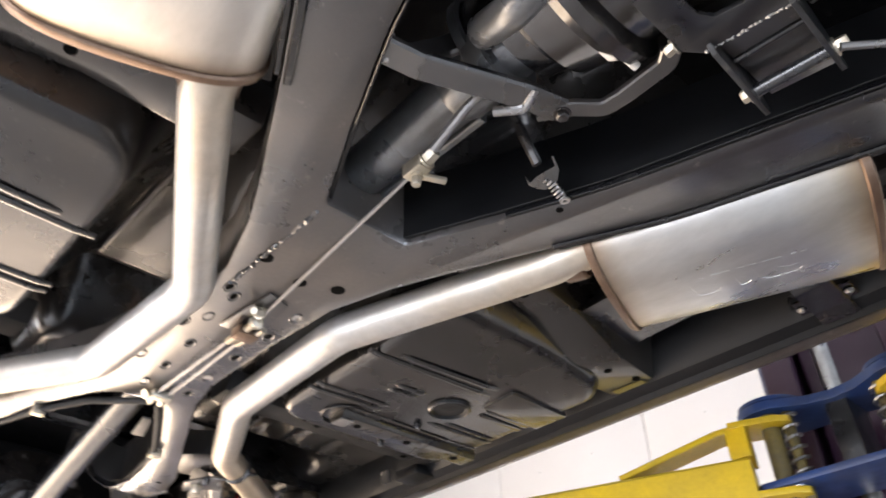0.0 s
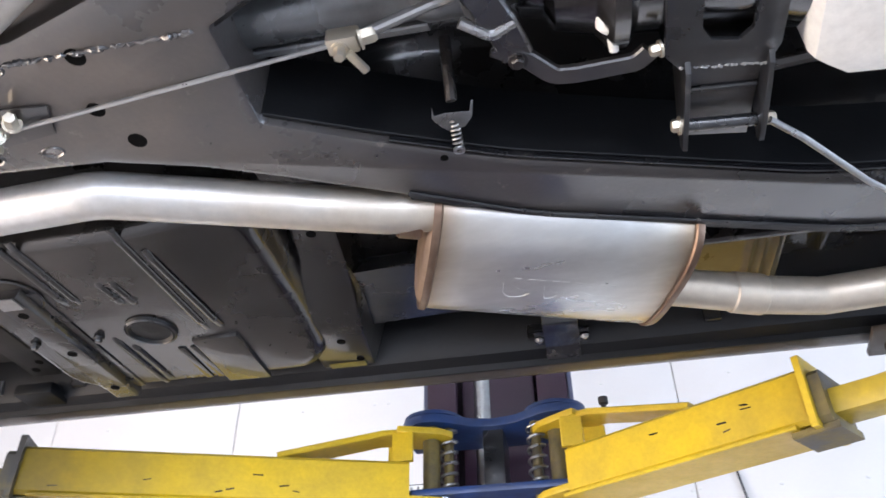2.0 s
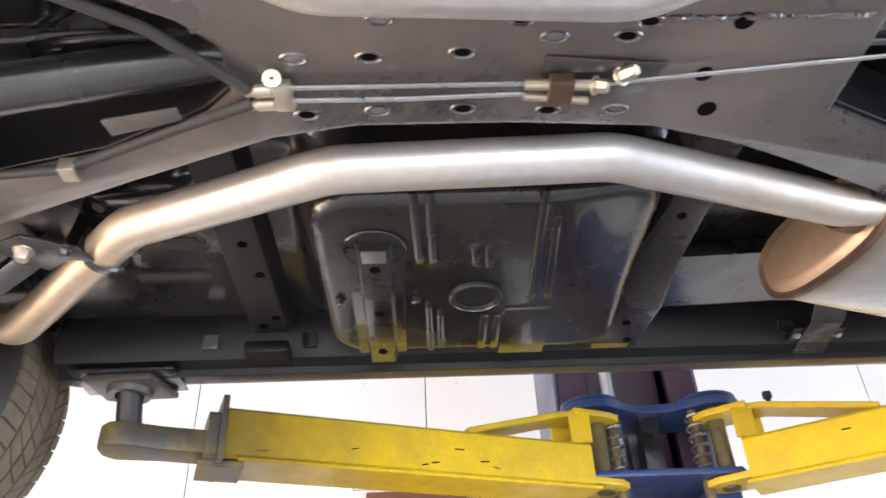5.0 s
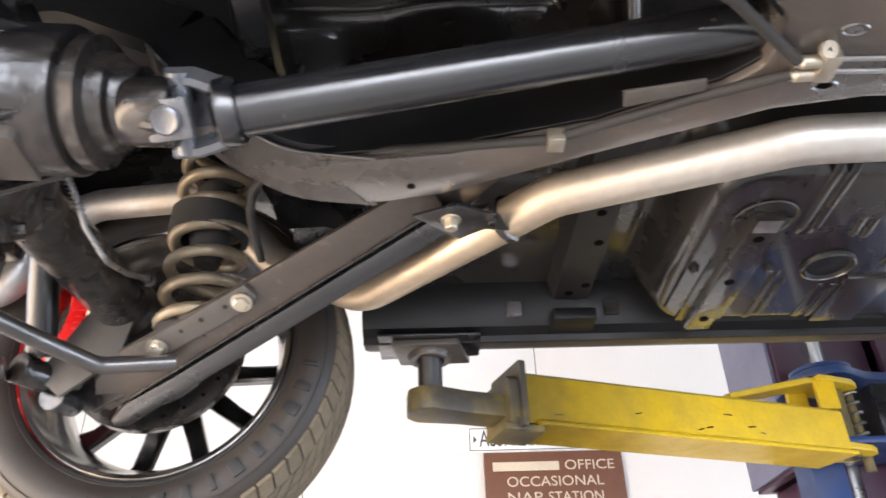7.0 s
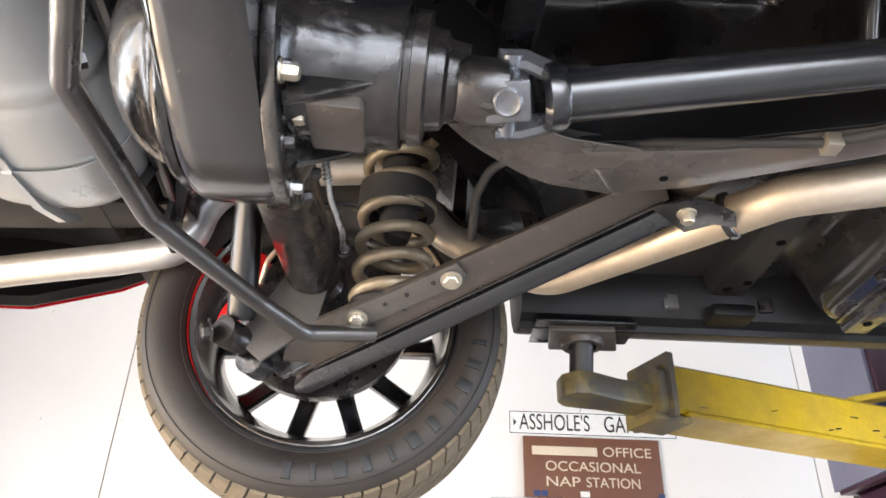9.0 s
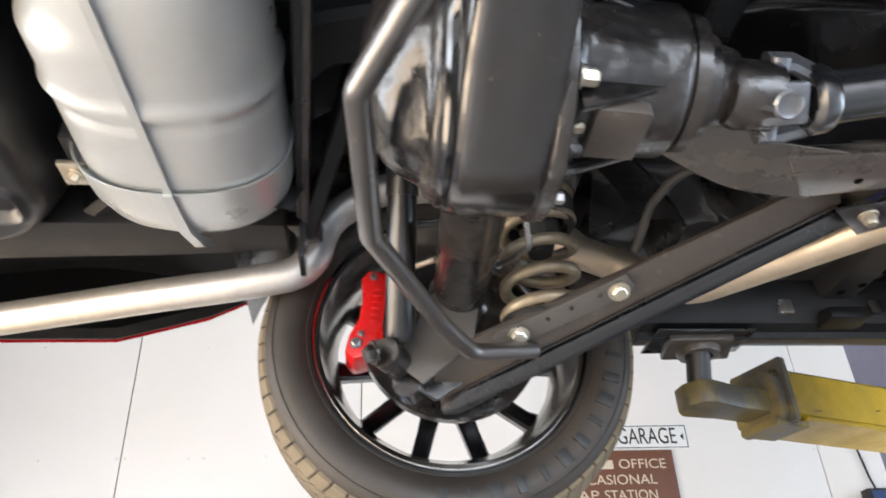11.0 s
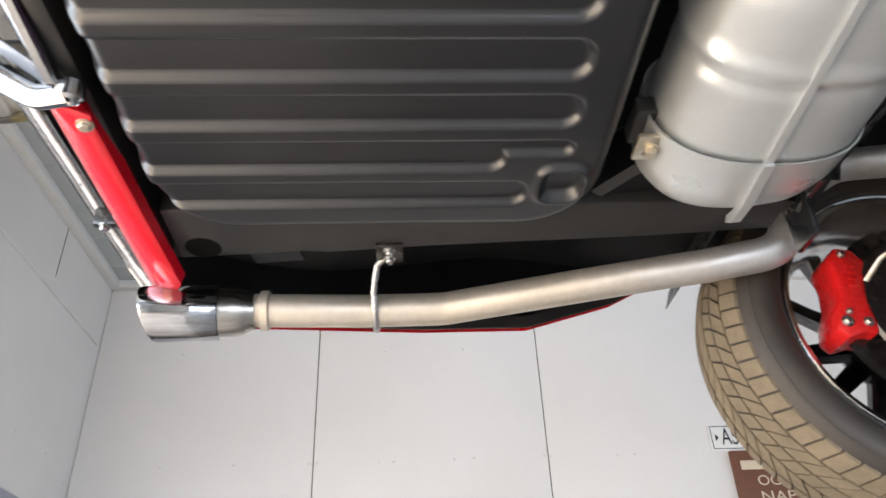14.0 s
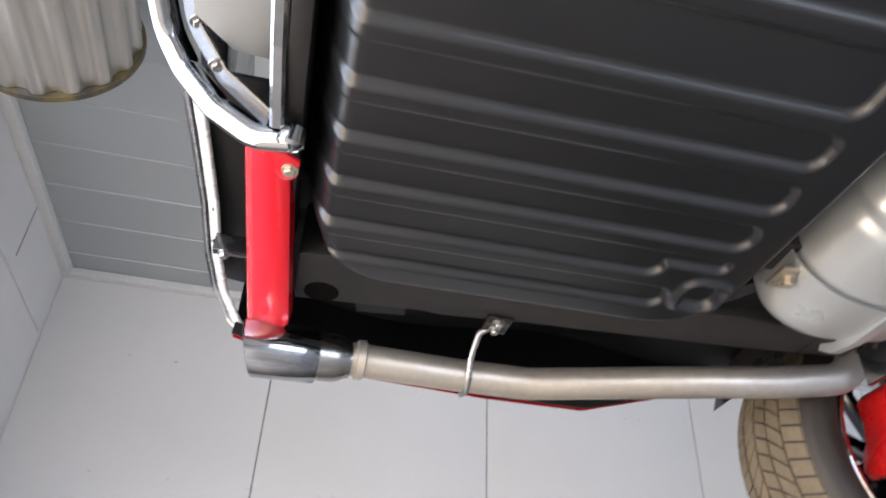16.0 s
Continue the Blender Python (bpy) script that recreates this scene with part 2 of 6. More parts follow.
# colour goes darker and browner towards the side wall to deepen underside reflections
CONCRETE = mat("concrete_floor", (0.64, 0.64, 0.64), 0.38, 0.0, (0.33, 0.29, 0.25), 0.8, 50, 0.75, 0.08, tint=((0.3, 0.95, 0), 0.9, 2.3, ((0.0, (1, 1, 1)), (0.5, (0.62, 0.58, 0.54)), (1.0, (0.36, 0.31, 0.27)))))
GALV = mat("galvanised_slat", (0.50, 0.47, 0.42), 0.36, 0.85, (0.46, 0.43, 0.38), 0.2, 80, 2, 0.0, grainy=0.0, rvar=0.04)
BROWN = mat("brown_sign_board", (0.155, 0.060, 0.030), 0.5, 0.0, (0.12, 0.045, 0.025), 0.4, 150, 9, 0.05)
SIGNW = mat("white_sign_enamel", (0.78, 0.78, 0.76), 0.35, 0.0, (0.70, 0.70, 0.67), 0.3, 100, 7, 0.02)
INK = mat("black_ink", (0.012, 0.012, 0.012), 0.5, 0.0, bump=0)
CREAM = mat("cream_letters", (0.66, 0.56, 0.42), 0.5, 0.0, bump=0)
# flat black that paints in the shade of holes and the doorway
DARK = mat("flat_black_shade", (0.003, 0.003, 0.003), 0.9, 0.0, bump=0, spec=0.05)
WHITEPLASTIC = mat("white_plastic", (0.74, 0.73, 0.69), 0.4, 0.0, bump=0.02)
DARKSTEEL = mat("oily_dark_steel", (0.17, 0.18, 0.19), 0.32, 0.6, (0.09, 0.085, 0.08), 0.5, 90, 12, 0.08)
JOINT = mat("blued_joint_steel", (0.19, 0.205, 0.23), 0.32, 0.75, (0.10, 0.085, 0.075), 0.6, 120, 22, 0.12)
ALU = mat("cast_aluminium", (0.22, 0.22, 0.225), 0.48, 0.6, (0.30, 0.29, 0.27), 0.5, 120, 14, 0.15)
DUSTGREY = mat("dusty_grey_steel", (0.10, 0.093, 0.086), 0.5, 0.2, (0.07, 0.06, 0.05), 0.5, 90, 12, 0.1)
# tan base colour paints the yellow arm's reflection in black floor
GLOWFLOOR = mat("tan_reflection_floor", (0.10, 0.075, 0.035), 0.34, 0.1, (0.20, 0.155, 0.08), 0.6, 70, 8, 0.06, coat=0.5)
CHALK = mat("paint_mark_yellow", (0.17, 0.135, 0.02), 0.5, 0.0, (0.07, 0.06, 0.02), 0.7, 120, 30, 0.05)
DUSTY = mat("dusty_brown_undercoat", (0.060, 0.049, 0.041), 0.5, 0.0, (0.04, 0.034, 0.030), 0.5, 120, 8, 0.1, coat=0.2, chips=0.4)
TANK = mat("tank_black", (0.004, 0.0046, 0.006), 0.31, 0.0, (0.010, 0.0098, 0.010), 0.3, 160, 5, 0.02, coat=0.0, wave=0.10, wscale=5, spec=0.80, rvar=0.03)
POSTBLK = mat("matt_black_post", (0.010, 0.010, 0.011), 0.5, 0.0, (0.03, 0.027, 0.024), 0.4, 120, 9, 0.06)
DULL = mat("dull_black_undercoat", (0.003, 0.0035, 0.0045), 0.5, 0.0, (0.008, 0.008, 0.0085), 0.4, 120, 6, 0.1, spec=0.35)
# pale base colour stands for the white wall mirrored in the chrome lip
LIP = mat("pale_reflection_lip", (0.74, 0.74, 0.74), 0.28, 0.35, (0.60, 0.60, 0.61), 0.5, 90, 30, 0.10, grainy=0.1)
GROUND = mat("sandy_yard", (0.30, 0.24, 0.17), 0.85, 0.0, (0.22, 0.18, 0.13), 0.5, 40, 0.8, 0.1)

# ---------------------------------------------------------------- mesh tools
ORIGIN = {}
V = Vector


def link(name, bm, material, smooth=True, angle=35):
    me = bpy.data.meshes.new(name)
    bmesh.ops.recalc_face_normals(bm, faces=bm.faces)
    if smooth:
        for f in bm.faces:
            f.smooth = True
        for e in bm.edges:
            if len(e.link_faces) == 2 and e.calc_face_angle(0) > radians(angle):
                e.smooth = False
    bm.to_mesh(me)
    bm.free()
    me.materials.append(material)
    return me


def thing(name, label, category, at=(0, 0, 0), group="", kind=""):
    ob = new(name)
    ob.empty_display_size = 0.05
    ob.location = at
    ORIGIN[ob] = V(at)
    return tagged(ob, label, category, group, kind)


def part(name, bm, material, parent, label="", smooth=True, angle=35):
    """One mesh, modelled in world places, hung under a thing or a part."""
    o = ORIGIN[parent]
    bmesh.ops.translate(bm, verts=bm.verts, vec=-o)
    ob = new(name, link(name, bm, material, smooth, angle))
    ob.parent = parent
    ORIGIN[ob] = o
    return tagged(ob, label)


def single(name, bm, material, label, category, at, group="", kind="", smooth=True):
    at = V(at)
    bmesh.ops.translate(bm, verts=bm.verts, vec=-at)
    ob = new(name, link(name, bm, material, smooth))
    ob.location = at
    ORIGIN[ob] = at
    return tagged(ob, label, category, group, kind)


def again(src, offset, parent):
    """A repeat of a part that shares its mesh, moved by offset."""
    ob = new(src.name.split(".")[0], src.data)
    ob.parent = parent
    ob.location = offset
    ORIGIN[ob] = ORIGIN[parent]
    if "label" in src:
        ob["label"] = src["label"]
    return ob


def bevel(bm, w, seg=2, angle=30):
    if w > 0:
        es = [e for e in bm.edges if len(e.link_faces) == 2 and e.calc_face_angle(0) > radians(angle)]
        bmesh.ops.bevel(bm, geom=es, offset=w, segments=seg, profile=0.6, affect="EDGES", clamp_overlap=True)
    return bm


def box(x0, x1, y0, y1, z0, z1, w=0.003, m=None):
    bm = bmesh.new()
    bmesh.ops.create_cube(bm, size=1.0)
    bmesh.ops.scale(bm, vec=(abs(x1 - x0), abs(y1 - y0), abs(z1 - z0)), verts=bm.verts)
    bmesh.ops.translate(bm, vec=((x0 + x1) / 2, (y0 + y1) / 2, (z0 + z1) / 2), verts=bm.verts)
    bevel(bm, w)
    if m is not None:
        bm.transform(m)
    return bm


def prism(poly, z0, z1, w=0.004, m=None):
    """A flat outline in x, y given thickness in z."""
    bm = bmesh.new()
    f = bm.faces.new([bm.verts.new((x, y, z0)) for x, y in poly])
    r = bmesh.ops.extrude_face_region(bm, geom=[f])
    bmesh.ops.translate(bm, vec=(0, 0, z1 - z0), verts=[v for v in r["geom"] if isinstance(v, bmesh.types.BMVert)])
    bmesh.ops.recalc_face_normals(bm, faces=bm.faces)
    bevel(bm, w)
    if m is not None:
        bm.transform(m)
    return bm


def rounded(points, r=0.03, n=6):
    """A polyline whose corners are rounded with about radius r."""
    pts = [V(p) for p in points]
    out = [pts[0]]
    for a, b, c in zip(pts, pts[1:], pts[2:]):
        u, v = (a - b), (c - b)
        lu, lv = u.length, v.length
        ang = u.angle(v)
        d = min(r / max(math.tan(ang / 2), 1e-3), lu * 0.48, lv * 0.48)
        p, q = b + u.normalized() * d, b + v.normalized() * d
        for i in range(n + 1):
            t = i / n
            out.append(p * (1 - t) ** 2 + b * 2 * t * (1 - t) + q * t * t)
    out.append(pts[-1])
    return out


def frames_along(path):
    n = len(path)
    tang = [((path[min(i + 1, n - 1)] - path[max(i - 1, 0)]).normalized()) for i in range(n)]
    up = V((0, 0, 1)) if abs(tang[0].z) < 0.9 else V((0, 1, 0))
    side = tang[0].cross(up).normalized()
    res = []
    for t in tang:
        side = (side - t * side.dot(t)).normalized()
        res.append((t, side, t.cross(side).normalized()))
    return res


def sweep(path, section, caps=True, bm=None, scales=None):
    """Carry a closed section, a list of (side, up), along a path of points."""
    bm = bm or bmesh.new()
    path = [V(p) for p in path]
    rings = []
    for i, (p, (t, s, u)) in enumerate(zip(path, frames_along(path))):
        k = scales[i] if scales else 1.0
        rings.append([bm.verts.new(p + s * a * k + u * -b * k) for a, b in section])
    n = len(section)
    for r0, r1 in zip(rings, rings[1:]):
        for i in range(n):
            bm.faces.new((r0[i], r0[(i + 1) % n], r1[(i + 1) % n], r1[i]))
    if caps:
        bm.faces.new(rings[0][::-1])
        bm.faces.new(rings[-1])
    return bm


def circle(r, n=20):
    return [(r * math.cos(2 * math.pi * i / n), r * math.sin(2 * math.pi * i / n)) for i in range(n)]


def tube(points, r, bend=0.05, n=20, scales=None, bm=None, steps=6):
    path = rounded(points, bend, steps) if bend else [V(p) for p in points]
    return sweep(path, circle(r, n), bm=bm, scales=scales)


def rect(w, h, c=0.006):
    a, b = w / 2, h / 2
    return [(-a + c, -b), (a - c, -b), (a, -b + c), (a, b - c), (a - c, b), (-a + c, b), (-a, b - c), (-a, -b + c)]


def bar(points, w, h, bend=0.0, c=0.006):
    return sweep(rounded(points, bend) if bend else points, rect(w, h, c))


def lathe(profile, a, b, n=40, bm=None):
    """Turn a profile of (distance along the line from a to b, radius) round that line."""
    a, b = V(a), V(b)
    t = (b - a).normalized()
    s = t.cross(V((0, 0, 1)) if abs(t.z) < 0.9 else V((1, 0, 0))).normalized()
    u = t.cross(s)
    bm = bm or bmesh.new()
    rings = []
    for d, r in profile:
        if r < 1e-5:
            rings.append([bm.verts.new(a + t * d)])
        else:
            rings.append([bm.verts.new(a + t * d + (s * math.cos(k) + u * math.sin(k)) * r) for k in (2 * math.pi * i / n for i in range(n))])
    for r0, r1 in zip(rings, rings[1:]):
        for i in range(n):
            j = (i + 1) % n
            if len(r0) == 1 and len(r1) > 1:
                bm.faces.new((r0[0], r1[j], r1[i]))
            elif len(r1) == 1 and len(r0) > 1:
                bm.faces.new((r0[i], r0[j], r1[0]))
            elif len(r0) > 1:
                bm.faces.new((r0[i], r0[j], r1[j], r1[i]))
    return bm


def bolt(at, axis, r=0.009, h=0.010, washer=True):
    """A hexagon bolt head on a washer, standing out along axis."""
    at, axis = V(at), V(axis).normalized()
    bm = bmesh.new()
    if washer:
        lathe([(0, 0), (0, r * 1.55), (0.0025, r * 1.5), (0.0025, 0)], at, at + axis, 20, bm)
    lathe([(0.002, 0), (0.002, r * 1.12), (h * 0.8, r * 1.12), (h, r * 0.9), (h, 0)], at, at + axis, 6, bm)
    return bm


def helix(a, b, radius, wire, turns, n=14, per=22, r1=None):
    a, b = V(a), V(b)
    t = (b - a).normalized()
    s = t.cross(V((1, 0, 0))).normalized()
    u = t.cross(s)
    count = int(turns * per)
    path = []
    for i in range(count + 1):
        k = i / count
        ang = 2 * math.pi * turns * k
        path.append(a + (b - a) * k + (s * math.cos(ang) + u * math.sin(ang)) * radius)
    return sweep(path, circle(wire, n))


def sheet(fn, x0, x1, y0, y1, nx, ny, thick=0.002):
    """A pressed sheet: z = fn(x, y) below, with a little thickness above."""
    xs, ys = np.linspace(x0, x1, nx), np.linspace(y0, y1, ny)
    bm = bmesh.new()
    grid = [[bm.verts.new((x, y, fn(x, y))) for y in ys] for x in xs]
    for i in range(nx - 1):
        for j in range(ny - 1):
            bm.faces.new((grid[i][j], grid[i][j + 1], grid[i + 1][j + 1], grid[i + 1][j]))
    return bm


def smooth01(a, b, v):
    t = min(max((v - a) / (b - a), 0.0), 1.0)
    return t * t * (3 - 2 * t)


def rrect(x, y, cx, cy, hx, hy, r):
    """Signed distance to a rounded rectangle, negative inside."""
    qx, qy = abs(x - cx) - hx + r, abs(y - cy) - hy + r
    return math.hypot(max(qx, 0), max(qy, 0)) + min(max(qx, qy), 0) - r


def words(text, at, size, material, parent, name="lettering", depth=0.002, spread=1.0, width=0.0):
    cu = bpy.data.curves.new(name, "FONT")
    cu.body, cu.size, cu.align_x, cu.align_y, cu.extrude = text, size, "CENTER", "CENTER", depth
    cu.space_character = spread
    ob = new(name, cu)
    ob.matrix_world = pose(*at, 90, 0, 0)
    bpy.context.view_layer.update()
    me = bpy.data.meshes.new_from_object(ob.evaluated_get(bpy.context.evaluated_depsgraph_get()))
    if width:
        xs = [v.co.x for v in me.vertices]
        me.transform(Matrix.Diagonal((width / (max(xs) - min(xs)), 1, 1, 1)))
    me.transform(ob.matrix_world)
    bpy.data.objects.remove(ob)
    bm = bmesh.new()
    bm.from_mesh(me)
    return part(name, bm, material, parent, smooth=False)

# ---------------------------------------------------------------- the garage
YW, XW, ZC = 4.04, -4.865, 3.73          # side wall, rear wall, ceiling
ground = single("ground", box(-60, 60, -60, 60, -0.3, -0.02, 0), GROUND, "sunlit sandy yard outside the garage", "ground", (0, 0, -0.02), kind="structure")
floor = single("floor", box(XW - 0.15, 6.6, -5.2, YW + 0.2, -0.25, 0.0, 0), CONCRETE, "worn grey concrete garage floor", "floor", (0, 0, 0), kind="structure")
ceiling = bmesh.new()
for k in range(30):
    y0 = -5.0 + k * 0.305
    prof = [(0.0, 0.0), (0.285, 0.0), (0.288, -0.007), (0.300, -0.007), (0.305, 0.0)]
    for (a, za), (b, zb) in zip(prof, prof[1:]):
        v = [ceiling.verts.new(c) for c in ((XW, y0 + a, ZC + za), (6.5, y0 + a, ZC + za), (6.5, y0 + b, ZC + zb), (XW, y0 + b, ZC + zb))]
        ceiling.faces.new(v)
ceiling.verts.ensure_lookup_table()
ceil_top = box(XW - 0.15, 6.6, -5.2, YW + 0.2, ZC + 0.02, ZC + 0.2, 0)
single("ceiling_backing", ceil_top, TRIMW, "white roof deck above the ceiling liner", "ceiling", (0, 0, ZC), kind="structure")
single("ceiling", ceiling, LINER, "grey ribbed metal liner ceiling", "ceiling", (0, 0, ZC), kind="structure")

wall_north = single("wall_north", box(XW, 6.5, YW + 0.012, YW + 0.2, 0, ZC, 0), TRIMW, "white panelled garage side wall with thin dark joints", "wall", (0, YW, 0), kind="structure")
seams = [XW, -3.63, -2.388, -1.085, 0.205, 1.515, 2.75, 3.98, 5.2, 6.5]
for a, b in zip(seams, seams[1:]):
    part("panel", box(a + 0.003, b - 0.003, YW, YW + 0.0125, 0.0, ZC, 0.0015), WALLW, wall_north)
for x in seams[1:-1]:
    part("joint", box(x - 0.003, x + 0.003, YW + 0.008, YW + 0.0135, 0, ZC, 0), GRIME, wall_north)
rng = random.Random(4)
sx = None
for z, firsts in ((2.637, (-4.417, -4.041, -3.652, -3.612, -3.286, -3.209, -2.889, -2.783, -2.408, -2.378, -2.013, -1.922, -1.55, -1.105, -1.065, 0.185, 0.225, 0.62, 1.03)), (3.268, (-4.390, -4.148, -3.255, -2.811, -1.970, -1.524, -1.439, -0.9, -0.2, 0.5))):
    for x in firsts:
        if sx is None:
            sx, sz = x, z
            screw = part("screw", lathe([(0, 0.009), (0.004, 0.007), (0.006, 0)], (x, YW, z), (x, YW - 1, z), 10), TRIMW, wall_north)
        else:
            again(screw, (x - sx, 0, z - sz + rng.uniform(-0.006, 0.006)), wall_north)
for z, y in ((2.62, 3.40), (2.62, 3.72), (2.55, 3.98)):
    part("screw", lathe([(0, 0.009), (0.004, 0.007), (0.006, 0)], (XW, y, z), (XW + 1, y, z), 10), TRIMW, wall_north)

# rear wall with the open roller doorway
wall_west = single("wall_west", box(XW - 0.15, XW, 2.05, YW + 0.2, 0, ZC, 0), WALLW, "white painted rear wall beside the open roller doorway", "wall", (XW, 3, 0), kind="structure")
part("wall_piece", box(XW - 0.15, XW, -5.2, -3.5, 0, ZC, 0), WALLW, wall_west)
part("lintel", box(XW - 0.15, XW, -3.5, 2.05, 3.05, ZC, 0), WALLW, wall_west)
part("joint", box(XW, XW + 0.002, 3.375, 3.380, ZC - 0.33, ZC - 0.046, 0), GRIME, wall_west)
part("dado", box(XW, XW + 0.012, 2.05, YW - 0.001, 0, 2.37, 0.003), DADO, wall_west, "blue-grey lower wall panel")
wall_east = single("wall_east", box(6.5, 6.65, 2.2, YW + 0.2, 0, ZC, 0), WALLW, "white painted front wall beside the open doorway", "wall", (6.5, 3, 0), kind="structure")
part("wall_piece", box(6.5, 6.65, -5.2, -3.4, 0, ZC, 0), WALLW, wall_east)
part("lintel", box(6.5, 6.65, -3.4, 2.2, 3.05, ZC, 0), WALLW, wall_east)
# unseen wall; its doorway is added to go with the side lamp
wall_south = single("wall_south", box(XW - 0.15, -2.8, -5.2, -5.0, 0, ZC, 0), WALLW, "plain white painted garage wall round an assumed open doorway", "wall", (0, -5, 0), kind="structure")
part("wall_piece", box(2.0, 6.65, -5.2, -5.0, 0, ZC, 0), WALLW, wall_south)
part("lintel", box(-2.8, 2.0, -5.2, -5.0, 3.0, ZC, 0), WALLW, wall_south)
trim = thing("trim", "white cover strips where walls meet ceiling", "trim", (XW, YW, ZC), kind="structure")
part("strip", box(XW, 6.5, YW - 0.05, YW - 0.001, ZC - 0.045, ZC - 0.001, 0.004), TRIMW, trim)
part("strip", box(XW + 0.001, XW + 0.055, -5.0, YW - 0.051, ZC - 0.045, ZC - 0.001, 0.004), TRIMW, trim)
part("strip", box(XW + 0.001, XW + 0.012, 2.2, YW - 0.051, ZC - 0.42, ZC - 0.405, 0.002), TRIMW, trim)

# rolled-up steel curtain over the rear doorway
roll = thing("roller_door", "rolled-up galvanised steel door curtain above the doorway", "roller door", (-4.42, -1, 3.38))
coil = bmesh.new()
sec, nn = [], 192
for i in range(nn):
    a = 2 * math.pi * i / nn
    r = 0.255 + 0.009 * math.tanh(2.2 * math.sin(2 * math.pi * i / 12))
    sec.append((r * math.cos(a), r * math.sin(a)))
sweep([(-4.42, -3.3, 3.40), (-4.42, 1.93, 3.40)], sec, bm=coil)
part("curtain", coil, GALV, roll, angle=60)
part("end_ring", lathe([(0, 0.0), (0, 0.272), (0.02, 0.272), (0.02, 0)], (-4.42, 1.932, 3.40), (-4.42, 3, 3.40), 60), GRIME, roll)
part("end_bracket", box(-4.86, -4.40, 1.955, 1.965, 3.36, 3.44, 0.002), GALV, roll)

# signs on the side wall
garage_sign = thing("street_sign", "white metal street sign with black capitals", "sign", (-1.02, YW, 2.71))
part("plate", box(-1.502, -0.545, YW - 0.006, YW - 0.002, 2.640, 2.782, 0.0015), SIGNW, garage_sign)
for a, b, c, d in ((-1.490, -0.557, 2.770, 2.774), (-1.490, -0.557, 2.648, 2.652), (-1.490, -1.486, 2.652, 2.770), (-0.561, -0.557, 2.652, 2.770)):
    part("border", box(a, b, YW - 0.0075, YW - 0.0055, c, d, 0), INK, garage_sign)
for x, s in ((-1.468, 1), (-0.578, -1)):
    part("arrow", prism([(x, -0.02), (x + 0.018 * s, 0.0), (x, 0.02)], 0, 0.002, 0, Matrix.Translation((0, YW - 0.006, 2.711)) @ Matrix.Rotation(radians(90), 4, "X")), INK, garage_sign)
words("ASSHOLE'S", (-1.237, YW - 0.006, 2.711), 0.130, INK, garage_sign, width=0.395)
words("GARAGE", (-0.790, YW - 0.006, 2.711), 0.130, INK, garage_sign, width=0.340)

nap_sign = thing("office_sign", "brown wooden sign with cream lettering", "sign", (-1.04, YW, 2.46))
part("board", box(-1.418, -0.668, YW - 0.022, YW - 0.001, 2.305, 2.632, 0.004), BROWN, nap_sign)
part("lettering", box(-1.372, -1.014, YW - 0.024, YW - 0.021, 2.530, 2.578, 0.001), CREAM, nap_sign)
words("OFFICE", (-0.850, YW - 0.022, 2.554), 0.074, CREAM, nap_sign, width=0.265)
words("OCCASIONAL", (-1.043, YW - 0.022, 2.470), 0.074, CREAM, nap_sign, width=0.517)
words("NAP", (-1.211, YW - 0.022, 2.388), 0.074, CREAM, nap_sign, width=0.182)
words("STATION", (-0.938, YW - 0.022, 2.388), 0.074, CREAM, nap_sign, width=0.290)
for x in (-1.37, -1.33, -0.70):
    part("sticker", box(x, x + 0.035, YW - 0.0235, YW - 0.0215, 2.312, 2.342, 0.001), BLUE, nap_sign)
part("sticker", box(-1.12, -1.07, YW - 0.0235, YW - 0.0215, 2.312, 2.342, 0.001), SIGNW, nap_sign)

door = thing("door_1", "grey door frame round a flat black sheet for the unlit doorway below the signs", "door", (-1.05, YW, 1.1), kind="structure")
part("jamb", box(-1.60, -1.54, YW - 0.03, YW - 0.001, 0, 2.235, 0.004), LINER, door)
part("jamb", box(-0.555, -0.495, YW - 0.03, YW - 0.001, 0, 2.235, 0.004), LINER, door)
part("head", box(-1.60, -0.495, YW - 0.03, YW - 0.001, 2.236, 2.297, 0.004), LINER, door)
# black sheet on the wall stands for the unlit room behind
part("doorway_shade", box(-1.539, -0.556, YW - 0.006, YW - 0.002, 0, 2.235, 0), DARK, door)
banner = thing("wall_banner", "blue banner with small pale print on the wall", "banner", (-2.6, YW, 2.1))
part("cloth", box(-3.02, -1.70, YW - 0.008, YW - 0.002, 1.75, 2.245, 0.002), BLUE, banner)
for x in np.arange(-2.98, -1.75, 0.17):
    part("print", box(x, x + 0.13, YW - 0.010, YW - 0.0075, 2.195, 2.212, 0), SIGNW, banner)
poster = thing("wall_poster", "colourful paper poster pinned to the wall", "poster", (0.92, YW, 2.28))
part("paper", box(0.666, 1.18, YW - 0.006, YW - 0.002, 1.95, 2.515, 0.001), CREAM, poster)
part("printed_band", box(0.666, 1.18, YW - 0.008, YW - 0.0055, 2.06, 2.36, 0), BLUE, poster)
part("printed_patch", box(0.72, 1.0, YW - 0.0095, YW - 0.0075, 2.12, 2.22, 0), YELLOW, poster)
part("printed_oval", lathe([(0, 0), (0, 0.06), (0.002, 0.06), (0.002, 0)], (0.80, YW - 0.0085, 2.30), (0.80, YW - 1, 2.30), 24), SIGNW, poster)

part("heading_bar", box(0.69, 1.10, YW - 0.008, YW - 0.0055, 2.40, 2.485, 0), CALIPER, poster)
socket = thing("junction_box", "dark wall-mounted electrical box with a black cable", "electrical box", (0.46, YW, 2.3))
part("body", box(0.375, 0.555, YW - 0.075, YW - 0.001, 2.235, 2.388, 0.006), RUBBER, socket)
